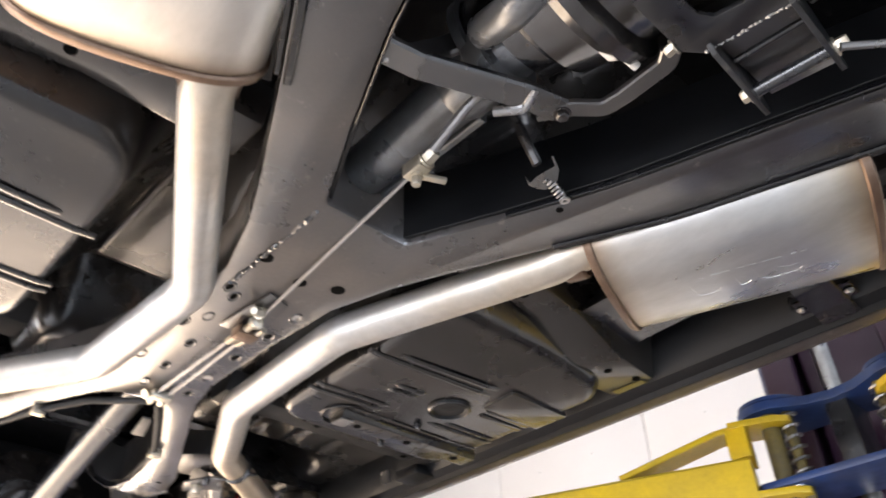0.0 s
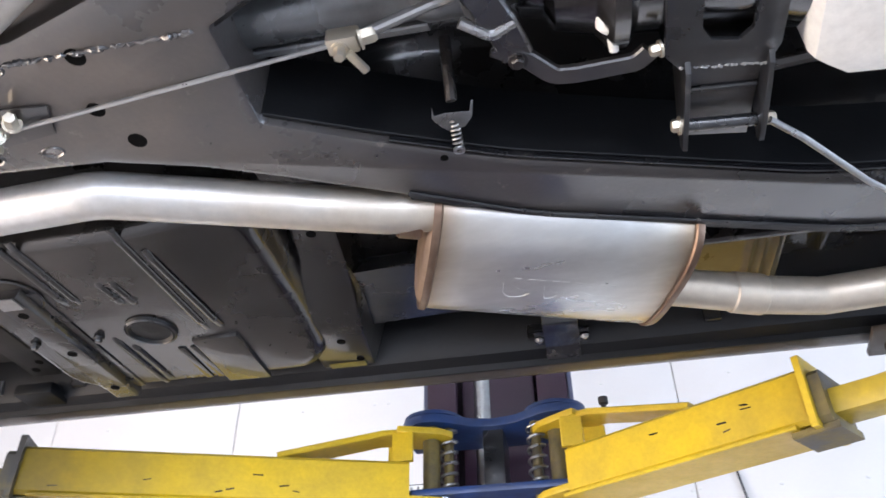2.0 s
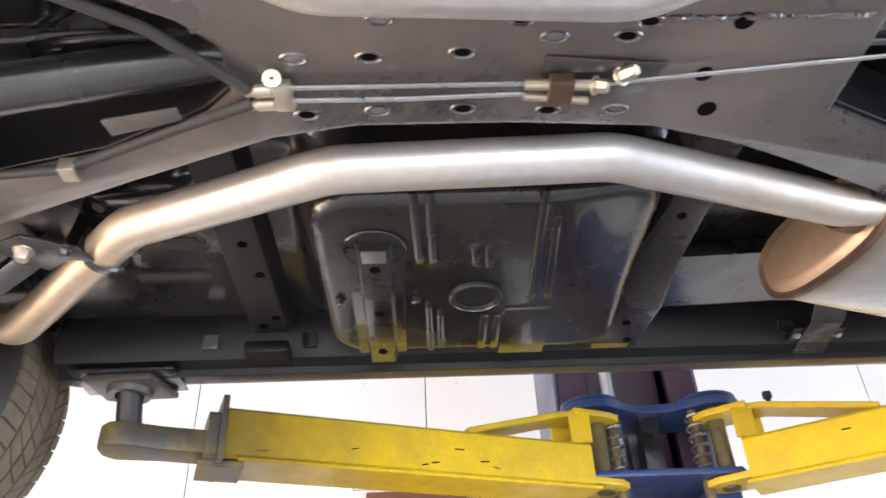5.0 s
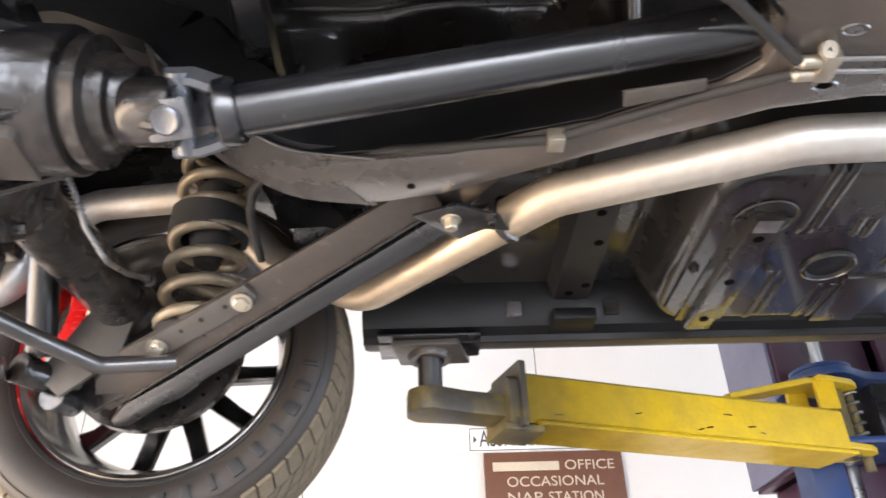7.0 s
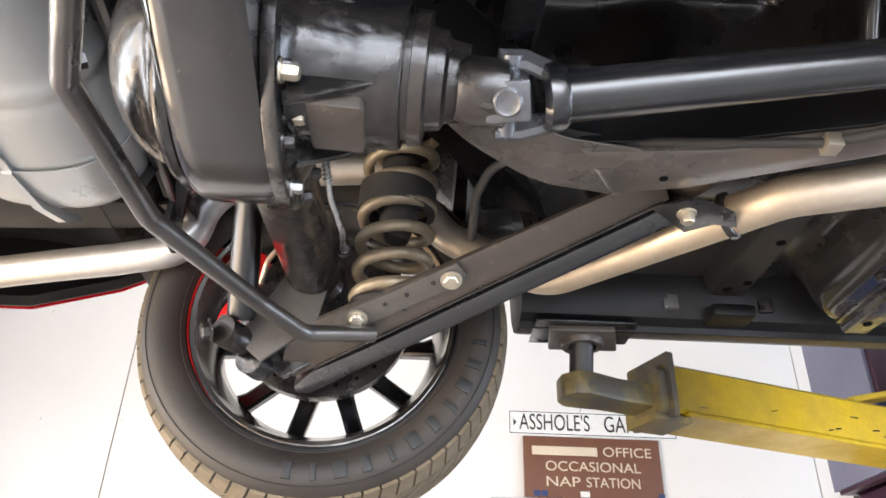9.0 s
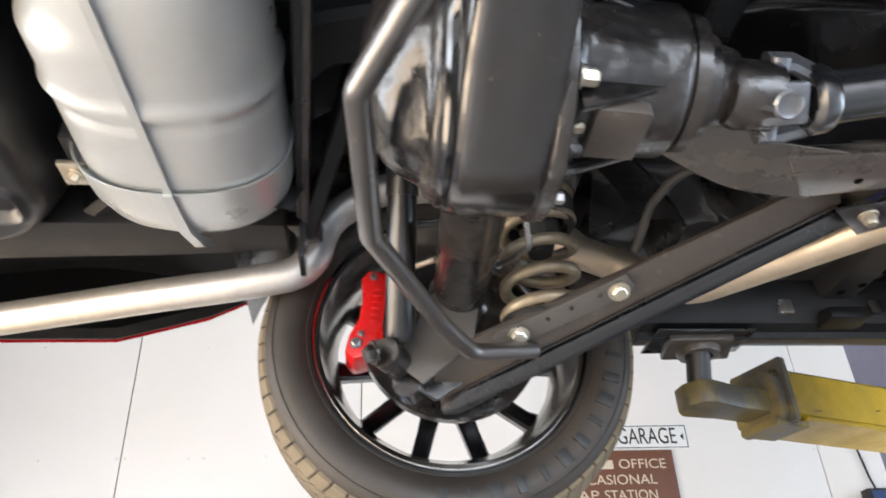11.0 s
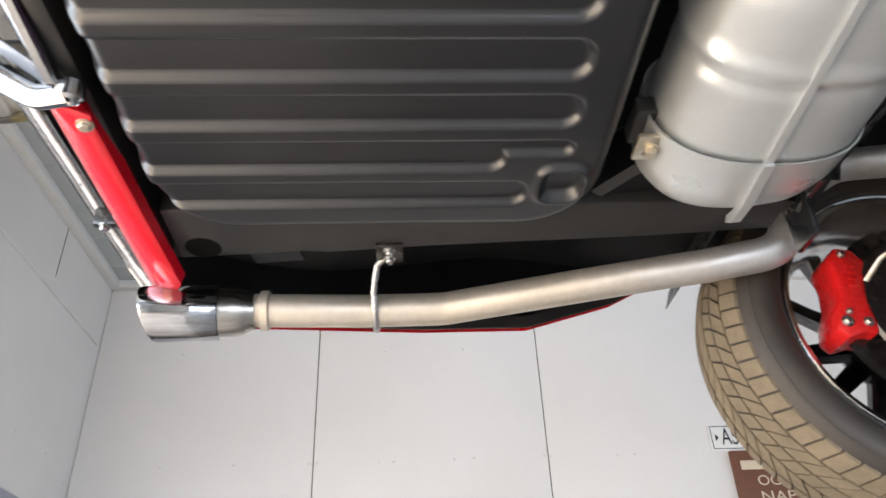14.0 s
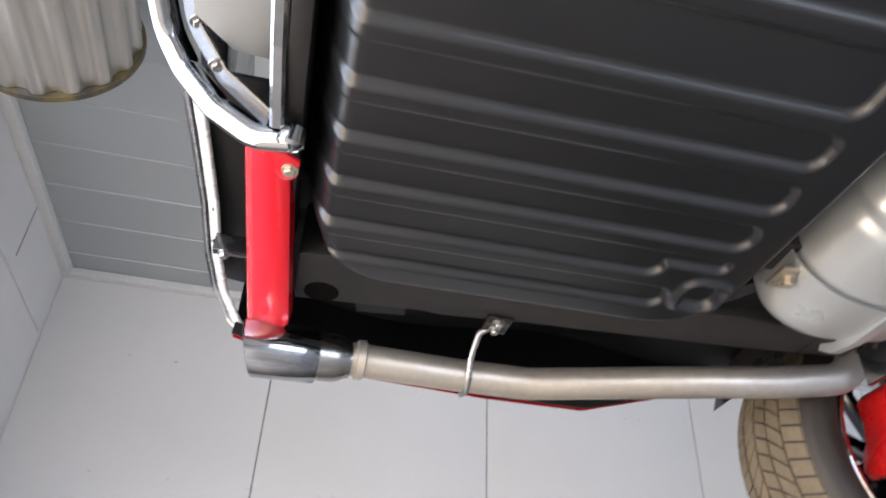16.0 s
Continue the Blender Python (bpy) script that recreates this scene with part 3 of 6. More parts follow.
part("cover", box(0.39, 0.54, YW - 0.083, YW - 0.0745, 2.25, 2.375, 0.004), BLUE, socket)
part("cable", tube([(0.415, YW - 0.012, 2.75), (0.432, YW - 0.014, 2.60), (0.448, YW - 0.016, 2.46), (0.456, YW - 0.03, 2.386)], 0.006, 0.03, 10), RUBBER, socket)

# ---------------------------------------------------------------- two-post lift
lift = thing("two_post_lift", "plum and blue two-post car lift with yellow swing arms", "car lift", (-0.55, 2.05, 0))
post_outline = [(-0.745, 1.885), (-0.665, 1.885), (-0.665, 1.91), (-0.715, 1.91), (-0.715, 2.17), (-0.395, 2.17), (-0.395, 1.91), (-0.445, 1.91), (-0.445, 1.885), (-0.365, 1.885), (-0.365, 2.2), (-0.745, 2.2)]
part("post", prism(post_outline, 1.96, 3.55, 0.004), PLUM, lift, "plum steel column")
part("lower_post", prism([(-0.555 + (x + 0.555) * 0.72, y) for x, y in post_outline], 0.02, 1.96, 0.004), PLUM, lift)
part("post_side", box(-0.7585, -0.747, 1.90, 2.205, 1.97, 3.55, 0.002), PLUMBRIGHT, lift, "blue-grey column flank")
part("post_side", box(-0.363, -0.3515, 1.90, 2.205, 1.97, 3.55, 0.002), PLUMBRIGHT, lift, "blue-grey column flank")
part("carriage_column", box(-0.655, -0.455, 1.93, 2.10, 1.2, 2.75, 0.006), PLUM, lift)
part("base_plate", box(-0.95, -0.15, 1.75, 2.35, 0.0, 0.02, 0.003), BLUE, lift)
lobe = lambda cx, a0, a1: [(cx + 0.078 * math.cos(radians(a)), 1.755 + 0.078 * math.sin(radians(a))) for a in range(a0, a1 + 1, 15)]
part("carriage_top", prism([(-0.775, 1.884)] + lobe(-0.70, 180, 315) + [(-0.60, 1.728), (-0.55, 1.738), (-0.50, 1.728)] + lobe(-0.40, 225, 360) + [(-0.322, 1.884)], 2.130, 2.152, 0.004), BLUE, lift)
for x in (-0.70, -0.40):
    part("carriage_boss", lathe([(0, 0.0), (0, 0.070), (0.003, 0.074), (0.011, 0.074), (0.013, 0.070), (0.013, 0.0)], (x, 1.757, 2.153), (x, 1.757, 3), 36), BLUE, lift)
part("carriage_bottom", prism([(-0.78, 1.73), (-0.74, 1.68), (-0.38, 1.68), (-0.345, 1.73), (-0.345, 1.884), (-0.78, 1.884)], 1.955, 1.972, 0.004), BLUE, lift)
for xa, xb in ((-0.775, -0.69), (-0.435, -0.35)):
    part("carriage_cheek", box(xa, xb, 1.79, 1.882, 1.45, 1.954, 0.005), BLUE, lift)
part("lift_cylinder", tube([(-0.60, 1.95, 0.3), (-0.60, 1.95, 2.4)], 0.03, 0), STEEL, lift)
part("knob", lathe([(0, 0.006), (0.012, 0.006), (0.015, 0.011), (0.03, 0.011), (0.034, 0)], (-0.285, 1.655, 2.112), (-0.285, 1.655, 3), 16), RUBBER, lift)
part("carriage_web", box(-0.58, -0.53, 1.76, 1.88, 1.973, 2.134, 0.003), BLACK, lift)
for x in (-0.66, -0.45):
    part("lock_spring", helix((x, 1.735, 1.975), (x, 1.735, 2.13), 0.020, 0.0035, 6, 8, 16), STEEL, lift)
    part("lock_pin", tube([(x, 1.735, 1.90), (x, 1.735, 2.16)], 0.012, 0), GRIME, lift)
for x in (-0.70, -0.40):
    part("pivot_pin", tube([(x, 1.725, 1.93), (x, 1.725, 2.15)], 0.021, 0), GRIME, lift)
    part("pin_bolt", bolt((x + 0.03, 1.71, 1.955), (0, 0, -1), 0.010, 0.02), STEEL, lift)


def swing_arm(pivot, end, tip, pad, label, paint_name, dirt, collar_mat, marks, bar_mat, bar_label):
    """A box-section swing arm: clevis at the post, main tube, pull-out bar and screw pad."""
    p, e, tp = V(pivot), V(end), V(tip)
    d = (e - p).normalized()
    side = V((-d.y, d.x, 0)).normalized()
    z = 1.977
    o = ORIGIN[lift]
    paint = arm_paint(paint_name, d, (p - o).dot(d), (e - o).dot(d), dirt)
    arm = part("arm", bar([p + d * 0.06 + V((0, 0, z)), e + V((0, 0, z))], 0.115, 0.103, c=0.008), paint, lift, label)
    part("arm_flange", bar([p + d * 0.05 + V((0, 0, 1.924)), e - d * 0.04 + V((0, 0, 1.924))], 0.128, 0.008, c=0.002), paint, arm)
    for z0, z1 in ((2.098, 2.114), (1.935, 1.951)):
        ring = [(-0.045, 0.035), (-0.05, 0.0), (-0.045, -0.035), (-0.015, -0.052), (0.05, -0.056), (0.33, -0.030), (0.33, 0.030), (0.05, 0.056), (-0.015, 0.052)]
        if z0 > 2:
            part("clevis_plate", prism([tuple((p + d * a + side * b).xy) for a, b in ring[:5] + [(0.09, -0.056), (0.09, 0.056)] + ring[7:]], z0, z1, 0.003), YELLOW, arm)
        else:
            part("clevis_plate", prism([tuple((p + d * a + side * b).xy) for a, b in ring], z0, z1, 0.003), YELLOW, arm)
    part("clevis_brace", bar([p + d * 0.06 + V((0, 0, 2.106)), p + d * 0.12 + V((0, 0, 2.100)), p + d * 0.36 + V((0, 0, 2.036))], 0.085, 0.014, c=0.003), YELLOW, arm)
    for k in (-1, 1):
        part("clevis_cheek", bar([p + d * 0.075 + side * 0.045 * k + V((0, 0, 2.03)), p + d * 0.075 + side * 0.045 * k + V((0, 0, 2.10))], 0.05, 0.012, c=0.002), YELLOW, arm)
    part("arm_collar", bar([e - d * 0.012 + V((0, 0, z + 0.004)), e + V((0, 0, z + 0.004))], 0.142, 0.134, c=0.004), collar_mat, arm, "scuffed worn end flange")
    part("arm_collar", bar([e + d * 0.001 + V((0, 0, z - 0.008)), e + d * 0.022 + V((0, 0, z - 0.008))], 0.120, 0.096, c=0.010), GRIME, arm)
    part("collar_strap", bar([e - d * 0.055 + side * 0.002 + V((0, 0, 1.916)), e + d * 0.03 + V((0, 0, 1.916))], 0.10, 0.014, c=0.003), GRIME, arm)
    rs = random.Random(marks)
    for i in range(marks):
        q = p.lerp(e, rs.uniform(0.3, 0.92)) - side * 0.0578 * (1 if side.y > 0 else -1) + V((0, 0, z + rs.uniform(-0.035, 0.03)))
        w = rs.uniform(0.003, 0.012)
        part("scratch", bar([q - d * w, q + d * w + V((0, 0, rs.uniform(-0.004, 0.004)))], 0.0012, rs.uniform(0.002, 0.004), c=0.0003), GREASE, arm)
    f = (tp - e).normalized()
    g = V((-f.y, f.x, 0))
    outl = [(-0.06, 0.040), (0.10, 0.038), (0.175, 0.050), (0.20, 0.040), (0.215, 0.010), (0.205, -0.030), (0.18, -0.050), (0.10, -0.038), (-0.06, -0.040)]
    ext = part("extension", prism([tuple((e + f * a + g * b).xy) for a, b in outl], 1.937, 1.985, 0.008), bar_mat, lift, bar_label)
    part("screw_post", tube([tp + V((0, 0, 1.98)), V(pad) + V((0, 0, -0.012))], 0.024, 0), POSTBLK, lift, "black adapter post")
    pd = V(pad)
    part("pad", prism([(pd.x - 0.075, pd.y - 0.050), (pd.x + 0.055, pd.y - 0.055), (pd.x + 0.082, pd.y + 0.045), (pd.x - 0.06, pd.y + 0.05)], pd.z - 0.014, pd.z, 0.005), DUSTY, lift, "dusty black lifting pad plate")
    part("pad_boss", lathe([(0, 0.028), (0, 0.040), (0.010, 0.044), (0.012, 0.044), (0.012, 0.0)], pd + V((0, 0, -0.026)), pd, 24), DUSTY, lift)
    return arm


swing_arm((-0.70, 1.725, 0), (-1.545, 1.420, 0), (-1.700, 1.365, 0), (-1.700, 1.335, 2.065), "yellow painted box-section swing arm with worn edges", "dirty_yellow_arm", (0.34, 0.33, 0.32), GRIME, 7, GRIME, "scuffed yellow and black pull-out bar")
swing_arm((-0.40, 1.725, 0), (0.095, 1.385, 0), (0.255, 1.285, 0), (0.25, 1.325, 2.065), "yellow painted box-section swing arm with scratches", "scratched_yellow_arm", (0.80, 0.78, 0.7), YELLOW, 6, WORNYEL, "worn yellow pull-out bar")

# ---------------------------------------------------------------- the car on the lift
YC = 0.50
car = thing("classic_car", "red classic car raised on a lift, black painted underside", "car", (-1.2, YC, 2.03))


def mir(p):
    return (p[0], 2 * YC - p[1], *p[2:])


def mirrored(pts):
    return [mir(p) for p in pts]


# X-shaped frame
outer = [(1.25, 0.99), (0.6, 0.985), (0.035, 0.918), (-0.37, 0.80), (-0.52, 0.727), (-0.66, 0.662), (-0.75, 0.624), (-0.86, 0.592), (-1.02, 0.583), (-1.2, 0.584), (-1.30, 0.602), (-1.49, 0.678), (-1.68, 0.758), (-1.78, 0.780)]
rear_in = [(-1.84, 0.69), (-1.67, 0.672), (-1.5, 0.628), (-1.37, 0.565), (-1.335, 0.533)]
front_in = [(-0.655, 0.567), (-0.53, 0.624), (-0.39, 0.682), (-0.02, 0.789), (0.6, 0.865), (1.25, 0.875)]
flat = lambda pts: [tuple(p.xy) for p in rounded([(x, y, 0) for x, y in pts], 0.5, 4)]
ring = outer + rear_in + mirrored(rear_in)[::-1] + mirrored(outer)[::-1] + mirrored(flat(front_in))[::-1] + flat(front_in)
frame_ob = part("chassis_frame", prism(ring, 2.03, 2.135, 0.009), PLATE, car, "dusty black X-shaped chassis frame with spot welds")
rail_out, rail_in = flat(outer[:5]), flat(front_in)[5:]
for s in (lambda p: p, mir):
    part("rail_seam", sweep([s((x, y - 0.010, 2.028)) for x, y in rail_out], rect(0.010, 0.006, 0.002)), RAIL, frame_ob)
    part("rail_seam", sweep([s((x, y + 0.004, 2.040)) for x, y in rail_out], rect(0.008, 0.018, 0.002)), RAIL, frame_ob)
part("tunnel_plate", prism([(-1.482, 0.560), (-1.395, 0.543), (-1.392, 0.560), (-1.477, 0.584)], 2.0225, 2.0265, 0.001), DUSTGREY, frame_ob, "small dusty grey plate")
for s in (lambda p: p, mir):
    kick = [s(p) for p in [(-1.76, 0.732, 2.088), (-1.86, 0.728, 2.098), (-1.94, 0.715, 2.14), (-2.03, 0.715, 2.25), (-2.2, 0.72, 2.335), (-2.45, 0.78, 2.33), (-2.62, 0.95, 2.26), (-2.8, 1.10, 2.22)]]
    rise = rounded(kick[:4], 0.12)
    part("frame_kick_up", sweep(rise, rect(0.100, 0.106, 0.012)), DULL, frame_ob)
    part("kick_up_plate", sweep([p + (u if u.z < 0 else -u) * 0.0545 for p, (t, w, u) in zip(rise, frames_along(rise))], rect(0.102, 0.004, 0.001)), PLATE if s((0, 1))[1] == 1 else DULL, frame_ob)
    part("frame_kick_up", sweep(rounded(kick[3:], 0.12), rect(0.10, 0.10, 0.012)), DULL, frame_ob)
    # thin black strips paint the unlit inner sides of the frame
    part("inner_shade_strip", sweep([s((x, y - 0.004, 2.092)) for x, y in flat(front_in)], rect(0.006, 0.102, 0.001)), DULL, frame_ob)
    part("inner_shade_strip", sweep([s((x, y - 0.004, 2.092)) for x, y in rear_in], rect(0.006, 0.102, 0.001)), DULL, frame_ob)
    part("rail_lip", sweep([s((x, y - 0.003, 2.036)) for x, y in rail_in], rect(0.003, 0.008, 0.0008)), RAIL, frame_ob)
    part("rail_web", sweep([s(p) for p in [(-0.62, 0.70, 2.165), (-0.3, 0.85, 2.165), (0.3, 0.97, 2.165), (1.2, 1.0, 2.165)]], rect(0.03, 0.06, 0.004)), DULL, frame_ob)
# pressed slots with raised rims along the tunnel plate
for i, (x, dy) in enumerate(((-1.261, -0.019), (-1.183, -0.020), (-1.087, -0.025), (-0.994, -0.044), (-0.919, -0.044), (-1.257, 0.062), (-1.178, 0.057), (-1.083, 0.056), (-0.987, 0.060), (-0.910, 0.060), (-0.90, -0.062), (-1.03, -0.066), (-1.17, -0.068))):
    if x:
        bm = bmesh.new()
        lathe([(0.0, 0.0120), (0.0025, 0.0098), (0.0008, 0.0080)], (x, YC + dy, 2.0305), (x, YC + dy, 1), 18, bm)
        bmesh.ops.scale(bm, vec=(1.35, 0.75, 1), verts=bm.verts, space=Matrix.Translation((-x, -YC - dy, 0)))
        part("slot_rim", bm, FRAME, frame_ob)
        bm = lathe([(0.0004, 0.0084), (0.0009, 0)], (x, YC + dy, 2.0305), (x, YC + dy, 1), 18)
        bmesh.ops.scale(bm, vec=(1.35, 0.75, 1), verts=bm.verts, space=Matrix.Translation((-x, -YC - dy, 0)))
        part("slot", bm, DARK if i % 3 else STEEL, frame_ob)
for x, y, r in ((-0.804, 0.562, 0.011), (-0.824, 0.509, 0.010), (-0.804, 0.438, 0.011), (-0.464, 0.664, 0.005), (-1.72, 0.736, 0.006)):
    part("hole", lathe([(0, r), (0.001, r), (0.001, 0)], (x, y, 2.0305), (x, y, 1), 18), DARK, frame_ob)
# weld bead along the crotch of the X
rngb = random.Random(2)
path, girth = [], []
for i in range(72):
    k = i / 71
    path.append((-0.672 - 0.220 * k, 0.433 + rngb.uniform(-0.0014, 0.0014), 2.0300 + rngb.uniform(-0.0012, 0.0006)))
    girth.append(rngb.uniform(0.55, 1.25) if rngb.random() > 0.12 else 0.2)
part("weld_bead", sweep(path, circle(0.0036, 8), scales=girth), FRAME, frame_ob, "rough weld seam")

# floor pan: one pressed sheet with tunnel, seat pans and beads
def floor_z(x, y):
    z = 2.168
    d = abs(y - YC)
    f = smooth01(-0.85, -0.55, x)
    g = smooth01(-1.40, -1.52, x)
    z += (0.17 + 0.05 * f) * (1 - smooth01(0.12 + 0.10 * f + 0.12 * g, 0.27 + 0.12 * f + 0.12 * g, d))
    for cy in (0.985, 2 * YC - 0.985):
        e = rrect(x, y, -1.036, cy, 0.289, 0.266, 0.105)
        z -= 0.108 * (1 - smooth01(-0.046, 0.008, e)) * (1 - 0.20 * (1 - smooth01(0.48, 0.72, d)) * smooth01(-0.96, -0.77, x))
    for bx in (-0.50, -0.30, 0.1):
        z -= 0.007 * math.exp(-((x - bx) / 0.014) ** 2) * smooth01(0.30, 0.34, d) * (1 - smooth01(0.70, 0.74, d))
    for by in (0.40, 0.50, 0.60):
        z += 0.006 * math.exp(-((d - by) / 0.012) ** 2) * smooth01(-1.75, -1.72, x) * (1 - smooth01(-1.52, -1.49, x))
    if x < -1.62:
        z += 0.13 * smooth01(-1.62, -1.80, x) * (1 - smooth01(0.55, 0.70, d))
    # rear seat hump between the arms of the X
    w = smooth01(-1.40, -1.50, x) * (1 - smooth01(0.27, 0.36, d))
    if w > 0:
        hump = 2.43 - 0.18 * (1 - smooth01(-0.075, 0.045, rrect(x, y, -1.712, YC, 0.165, 0.185, 0.10)))
        z = z * (1 - w) + hump * w
    return z


floor_pan = part("floor_pan", sheet(floor_z, -1.95, 1.25, YC - 0.80, YC + 0.80, 340, 180), FLOORBLK, car, "glossy black floor pan with pressed beads", angle=60)
part("kick_crossmember", bar([(-1.915, YC - 0.30, 2.235), (-1.915, YC + 0.30, 2.235)], 0.05, 0.09, c=0.008), SATIN, car, "black crossmember at the kick-up")
part("rear_seat_pan", sweep([(-1.95, YC - 0.8, 2.40), (-1.95, YC + 0.8, 2.40)], [(-0.02, -0.11), (0.02, -0.11), (0.02, 0.11), (-0.02, 0.11)]), FLOORBLK, car)
for s in (lambda p: p, mir):
    cx = lambda a, b: (min(a, b), max(a, b))
    # seat bracket with holes across the pan
    y0, y1 = cx(s((0, 0.855))[1], s((0, 1.225))[1])
    br = part("seat_bracket", prism([(-1.228, 0), (-1.222, -0.018), (-1.178, -0.018), (-1.172, 0)], y0, y1, 0.003, Matrix.Translation((0, 0, 2.062)) @ Matrix(((1, 0, 0, 0), (0, 0, 1, 0), (0, 1, 0, 0), (0, 0, 0, 1)))), FLOORBLK, floor_pan)
    part("bracket_flange", box(-1.243, -1.157, y0 + 0.015, y1 - 0.015, 2.0575, 2.0605, 0.001), FLOORBLK, floor_pan)
    for y in (0.907, 1.041, 1.18):
        yy = s((0, y))[1]
        part("hole", lathe([(0, 0.0085), (0.001, 0.0085), (0.001, 0)], (-1.20, yy, 2.0438), (-1.20, yy, 1), 16), DARK, floor_pan)
    yy = s((0, 0.872))[1]
    part("bracket_tip", box(-1.218, -1.182, yy - 0.017, yy + 0.013, 2.0405, 2.0435, 0.001), STEEL, floor_pan, "bare shiny bracket end")
    for x in (-1.262, -1.140):
        part("stud", bolt((x, s((0, 1.02))[1], 2.058), (0, 0, -1), 0.006, 0.010), GREASE, floor_pan)
    # pressed beads and a raised plate on the seat pan
    for xa, ya, xb, yb in ((-0.959, 0.745, -0.947, 1.035), (-0.936, 0.801, -0.920, 1.031), (-1.051, 0.866, -1.043, 0.930), (-1.029, 0.870, -1.023, 0.934), (-1.141, 0.745, -1.132, 0.917), (-1.118, 0.745, -1.111, 0.918), (-1.118, 1.03, -1.112, 1.21), (-1.098, 1.06, -1.094, 1.20)):
        part("pressed_bead", sweep(rounded([(*s((xa, ya)), 2.0625), (*s((xa * 0.9 + xb * 0.1, ya * 0.9 + yb * 0.1)), 2.0592), (*s((xa * 0.1 + xb * 0.9, ya * 0.1 + yb * 0.9)), 2.0592), (*s((xb, yb)), 2.0625)], 0.02), [(0.0065 * math.cos(t), 0.0035 * math.sin(t)) for t in (2 * math.pi * q / 10 for q in range(10))]), FLOORBLK, floor_pan)
    yr = sorted((s((0, 1.059))[1], s((0, 1.222))[1]))
    part("raised_plate", box(-0.988, -0.905, *yr, 2.0545, 2.0640, 0.0025), FLOORBLK, floor_pan)
    for xa, xb in ((-1.024, -1.017), (-1.000, -0.994)):
        yr = sorted((s((0, 1.085))[1], s((0, 1.205))[1]))
        part("pressed_bead", box(xa - 0.004, xb + 0.004, *yr, 2.0570, 2.0640, 0.0025), FLOORBLK, floor_pan)
    part("bracket_ring", lathe([(0, 0.046), (0.0025, 0.048), (0.0045, 0.046), (0.0025, 0.044), (0, 0.046)], (-1.20, s((0, 0.872))[1], 2.0600), (-1.20, s((0, 0.872))[1], 1), 36), FLOORBLK, floor_pan)
    # rubber floor plug
    px, py = -1.041, s((0, 1.017))[1]
    part("floor_plug", lathe([(0, 0.044), (0.006, 0.042), (0.008, 0.037), (0.003, 0.033), (0.003, 0.012), (0.006, 0.0)], (px, py, 2.061), (px, py, 1), 40), DULL, floor_pan, "round black rubber floor plug")
    part("plug_rim", lathe([(0.004, 0.0385), (0.0085, 0.0405), (0.0065, 0.0435)], (px, py, 2.061), (px, py, 1), 40), SATIN, floor_pan)
    # hat-section crossmember behind the seat and outrigger in front
    y0, y1 = cx(s((0, 0.70))[1], s((0, 1.345))[1])
    hat = prism([(-1.468, 0), (-1.455, -0.045), (-1.388, -0.045), (-1.372, 0)], y0, y1, 0.005, Matrix.Translation((0, 0, 2.175)) @ Matrix(((1, 0, 0, 0), (0, 0, 1, 0), (0, 1, 0, 0), (0, 0, 0, 1))))
    cross = part("crossmember", hat, POSTBLK, car, "black hat-section floor crossmember with holes")
    for x, y in ((-1.405, 1.047), (-1.417, 0.955), (-1.402, 1.20), (-1.43, 1.23)):
        part("hole", lathe([(0, 0.0085), (0.001, 0.0085), (0.001, 0)], (x, s((0, y))[1], 2.1298), (x, s((0, y))[1], 1), 16), DARK, cross)
    y0, y1 = cx(s((0, 1.228))[1], s((0, 1.290))[1])
    part("crossmember_foot", box(-1.465, -1.380, y0, y1, 2.074, 2.100, 0.008), DULL, cross)
    og = [s(p) for p in [(-0.75, 0.66), (-0.745, 0.87), (-0.762, 0.96), (-0.812, 1.08), (-0.820, 1.12), (-0.815, 1.265), (-0.715, 1.265), (-0.70, 1.12), (-0.690, 1.02), (-0.680, 0.90), (-0.675, 0.66)]]
    bm = bmesh.new()
    low = [bm.verts.new((x, y, 2.122 - 0.040 * smooth01(0.98, 1.10, abs(y - YC) + YC))) for x, y in og]
    top = [bm.verts.new((x + (0.02 if x > -0.74 else -0.02), y, 2.172)) for x, y in og]
    bm.faces.new(low)
    for i in range(len(og)):
        j = (i + 1) % len(og)
        bm.faces.new((low[i], low[j], top[j], top[i]))
    bmesh.ops.triangulate(bm, faces=[f for f in bm.faces if len(f.verts) > 4])
    bmesh.ops.recalc_face_normals(bm, faces=bm.faces)
    bevel(bm, 0.005, 2, 32)
    outr = part("outrigger", bm, FLOORBLK, car, "black pressed-steel body outrigger")
    part("floor_channel", sweep([s((-0.712, 1.098, 2.142)), s((-0.42, 1.085, 2.146))], [(-0.085, -0.02), (-0.062, 0.024), (0.062, 0.024), (0.085, -0.02)]), SATIN, floor_pan, "black pressed floor channel")
    # ribbed panel coloured with the lift arm's reflection
    ribs = sheet(lambda x, y: 2.140 - 0.008 * sum(math.exp(-((x - c) / 0.006) ** 2) for c in (-0.031, -0.012, 0.009)), -0.13, 0.022, *sorted((s((0, 0.99))[1], s((0, 1.24))[1])), 60, 6)
    part("floor_stiffener", ribs, GLOWFLOOR, floor_pan, "ribbed floor panel with a tan reflection in its colour")
    strap = part("body_mount_bracket", bar([s((-0.357, 1.150, 2.118)), s((-0.357, 1.195, 2.090)), s((-0.357, 1.265, 2.083)), s((-0.357, 1.298, 2.074))], 0.064, 0.006, bend=0.02, c=0.001), BLACK, car, "small black body mount bracket")
    for xx in (-0.398, -0.316):
        part("bracket_ear", bar([s((xx, 1.225, 2.092)), s((xx, 1.262, 2.086))], 0.018, 0.004, c=0.001), BLACK, strap)
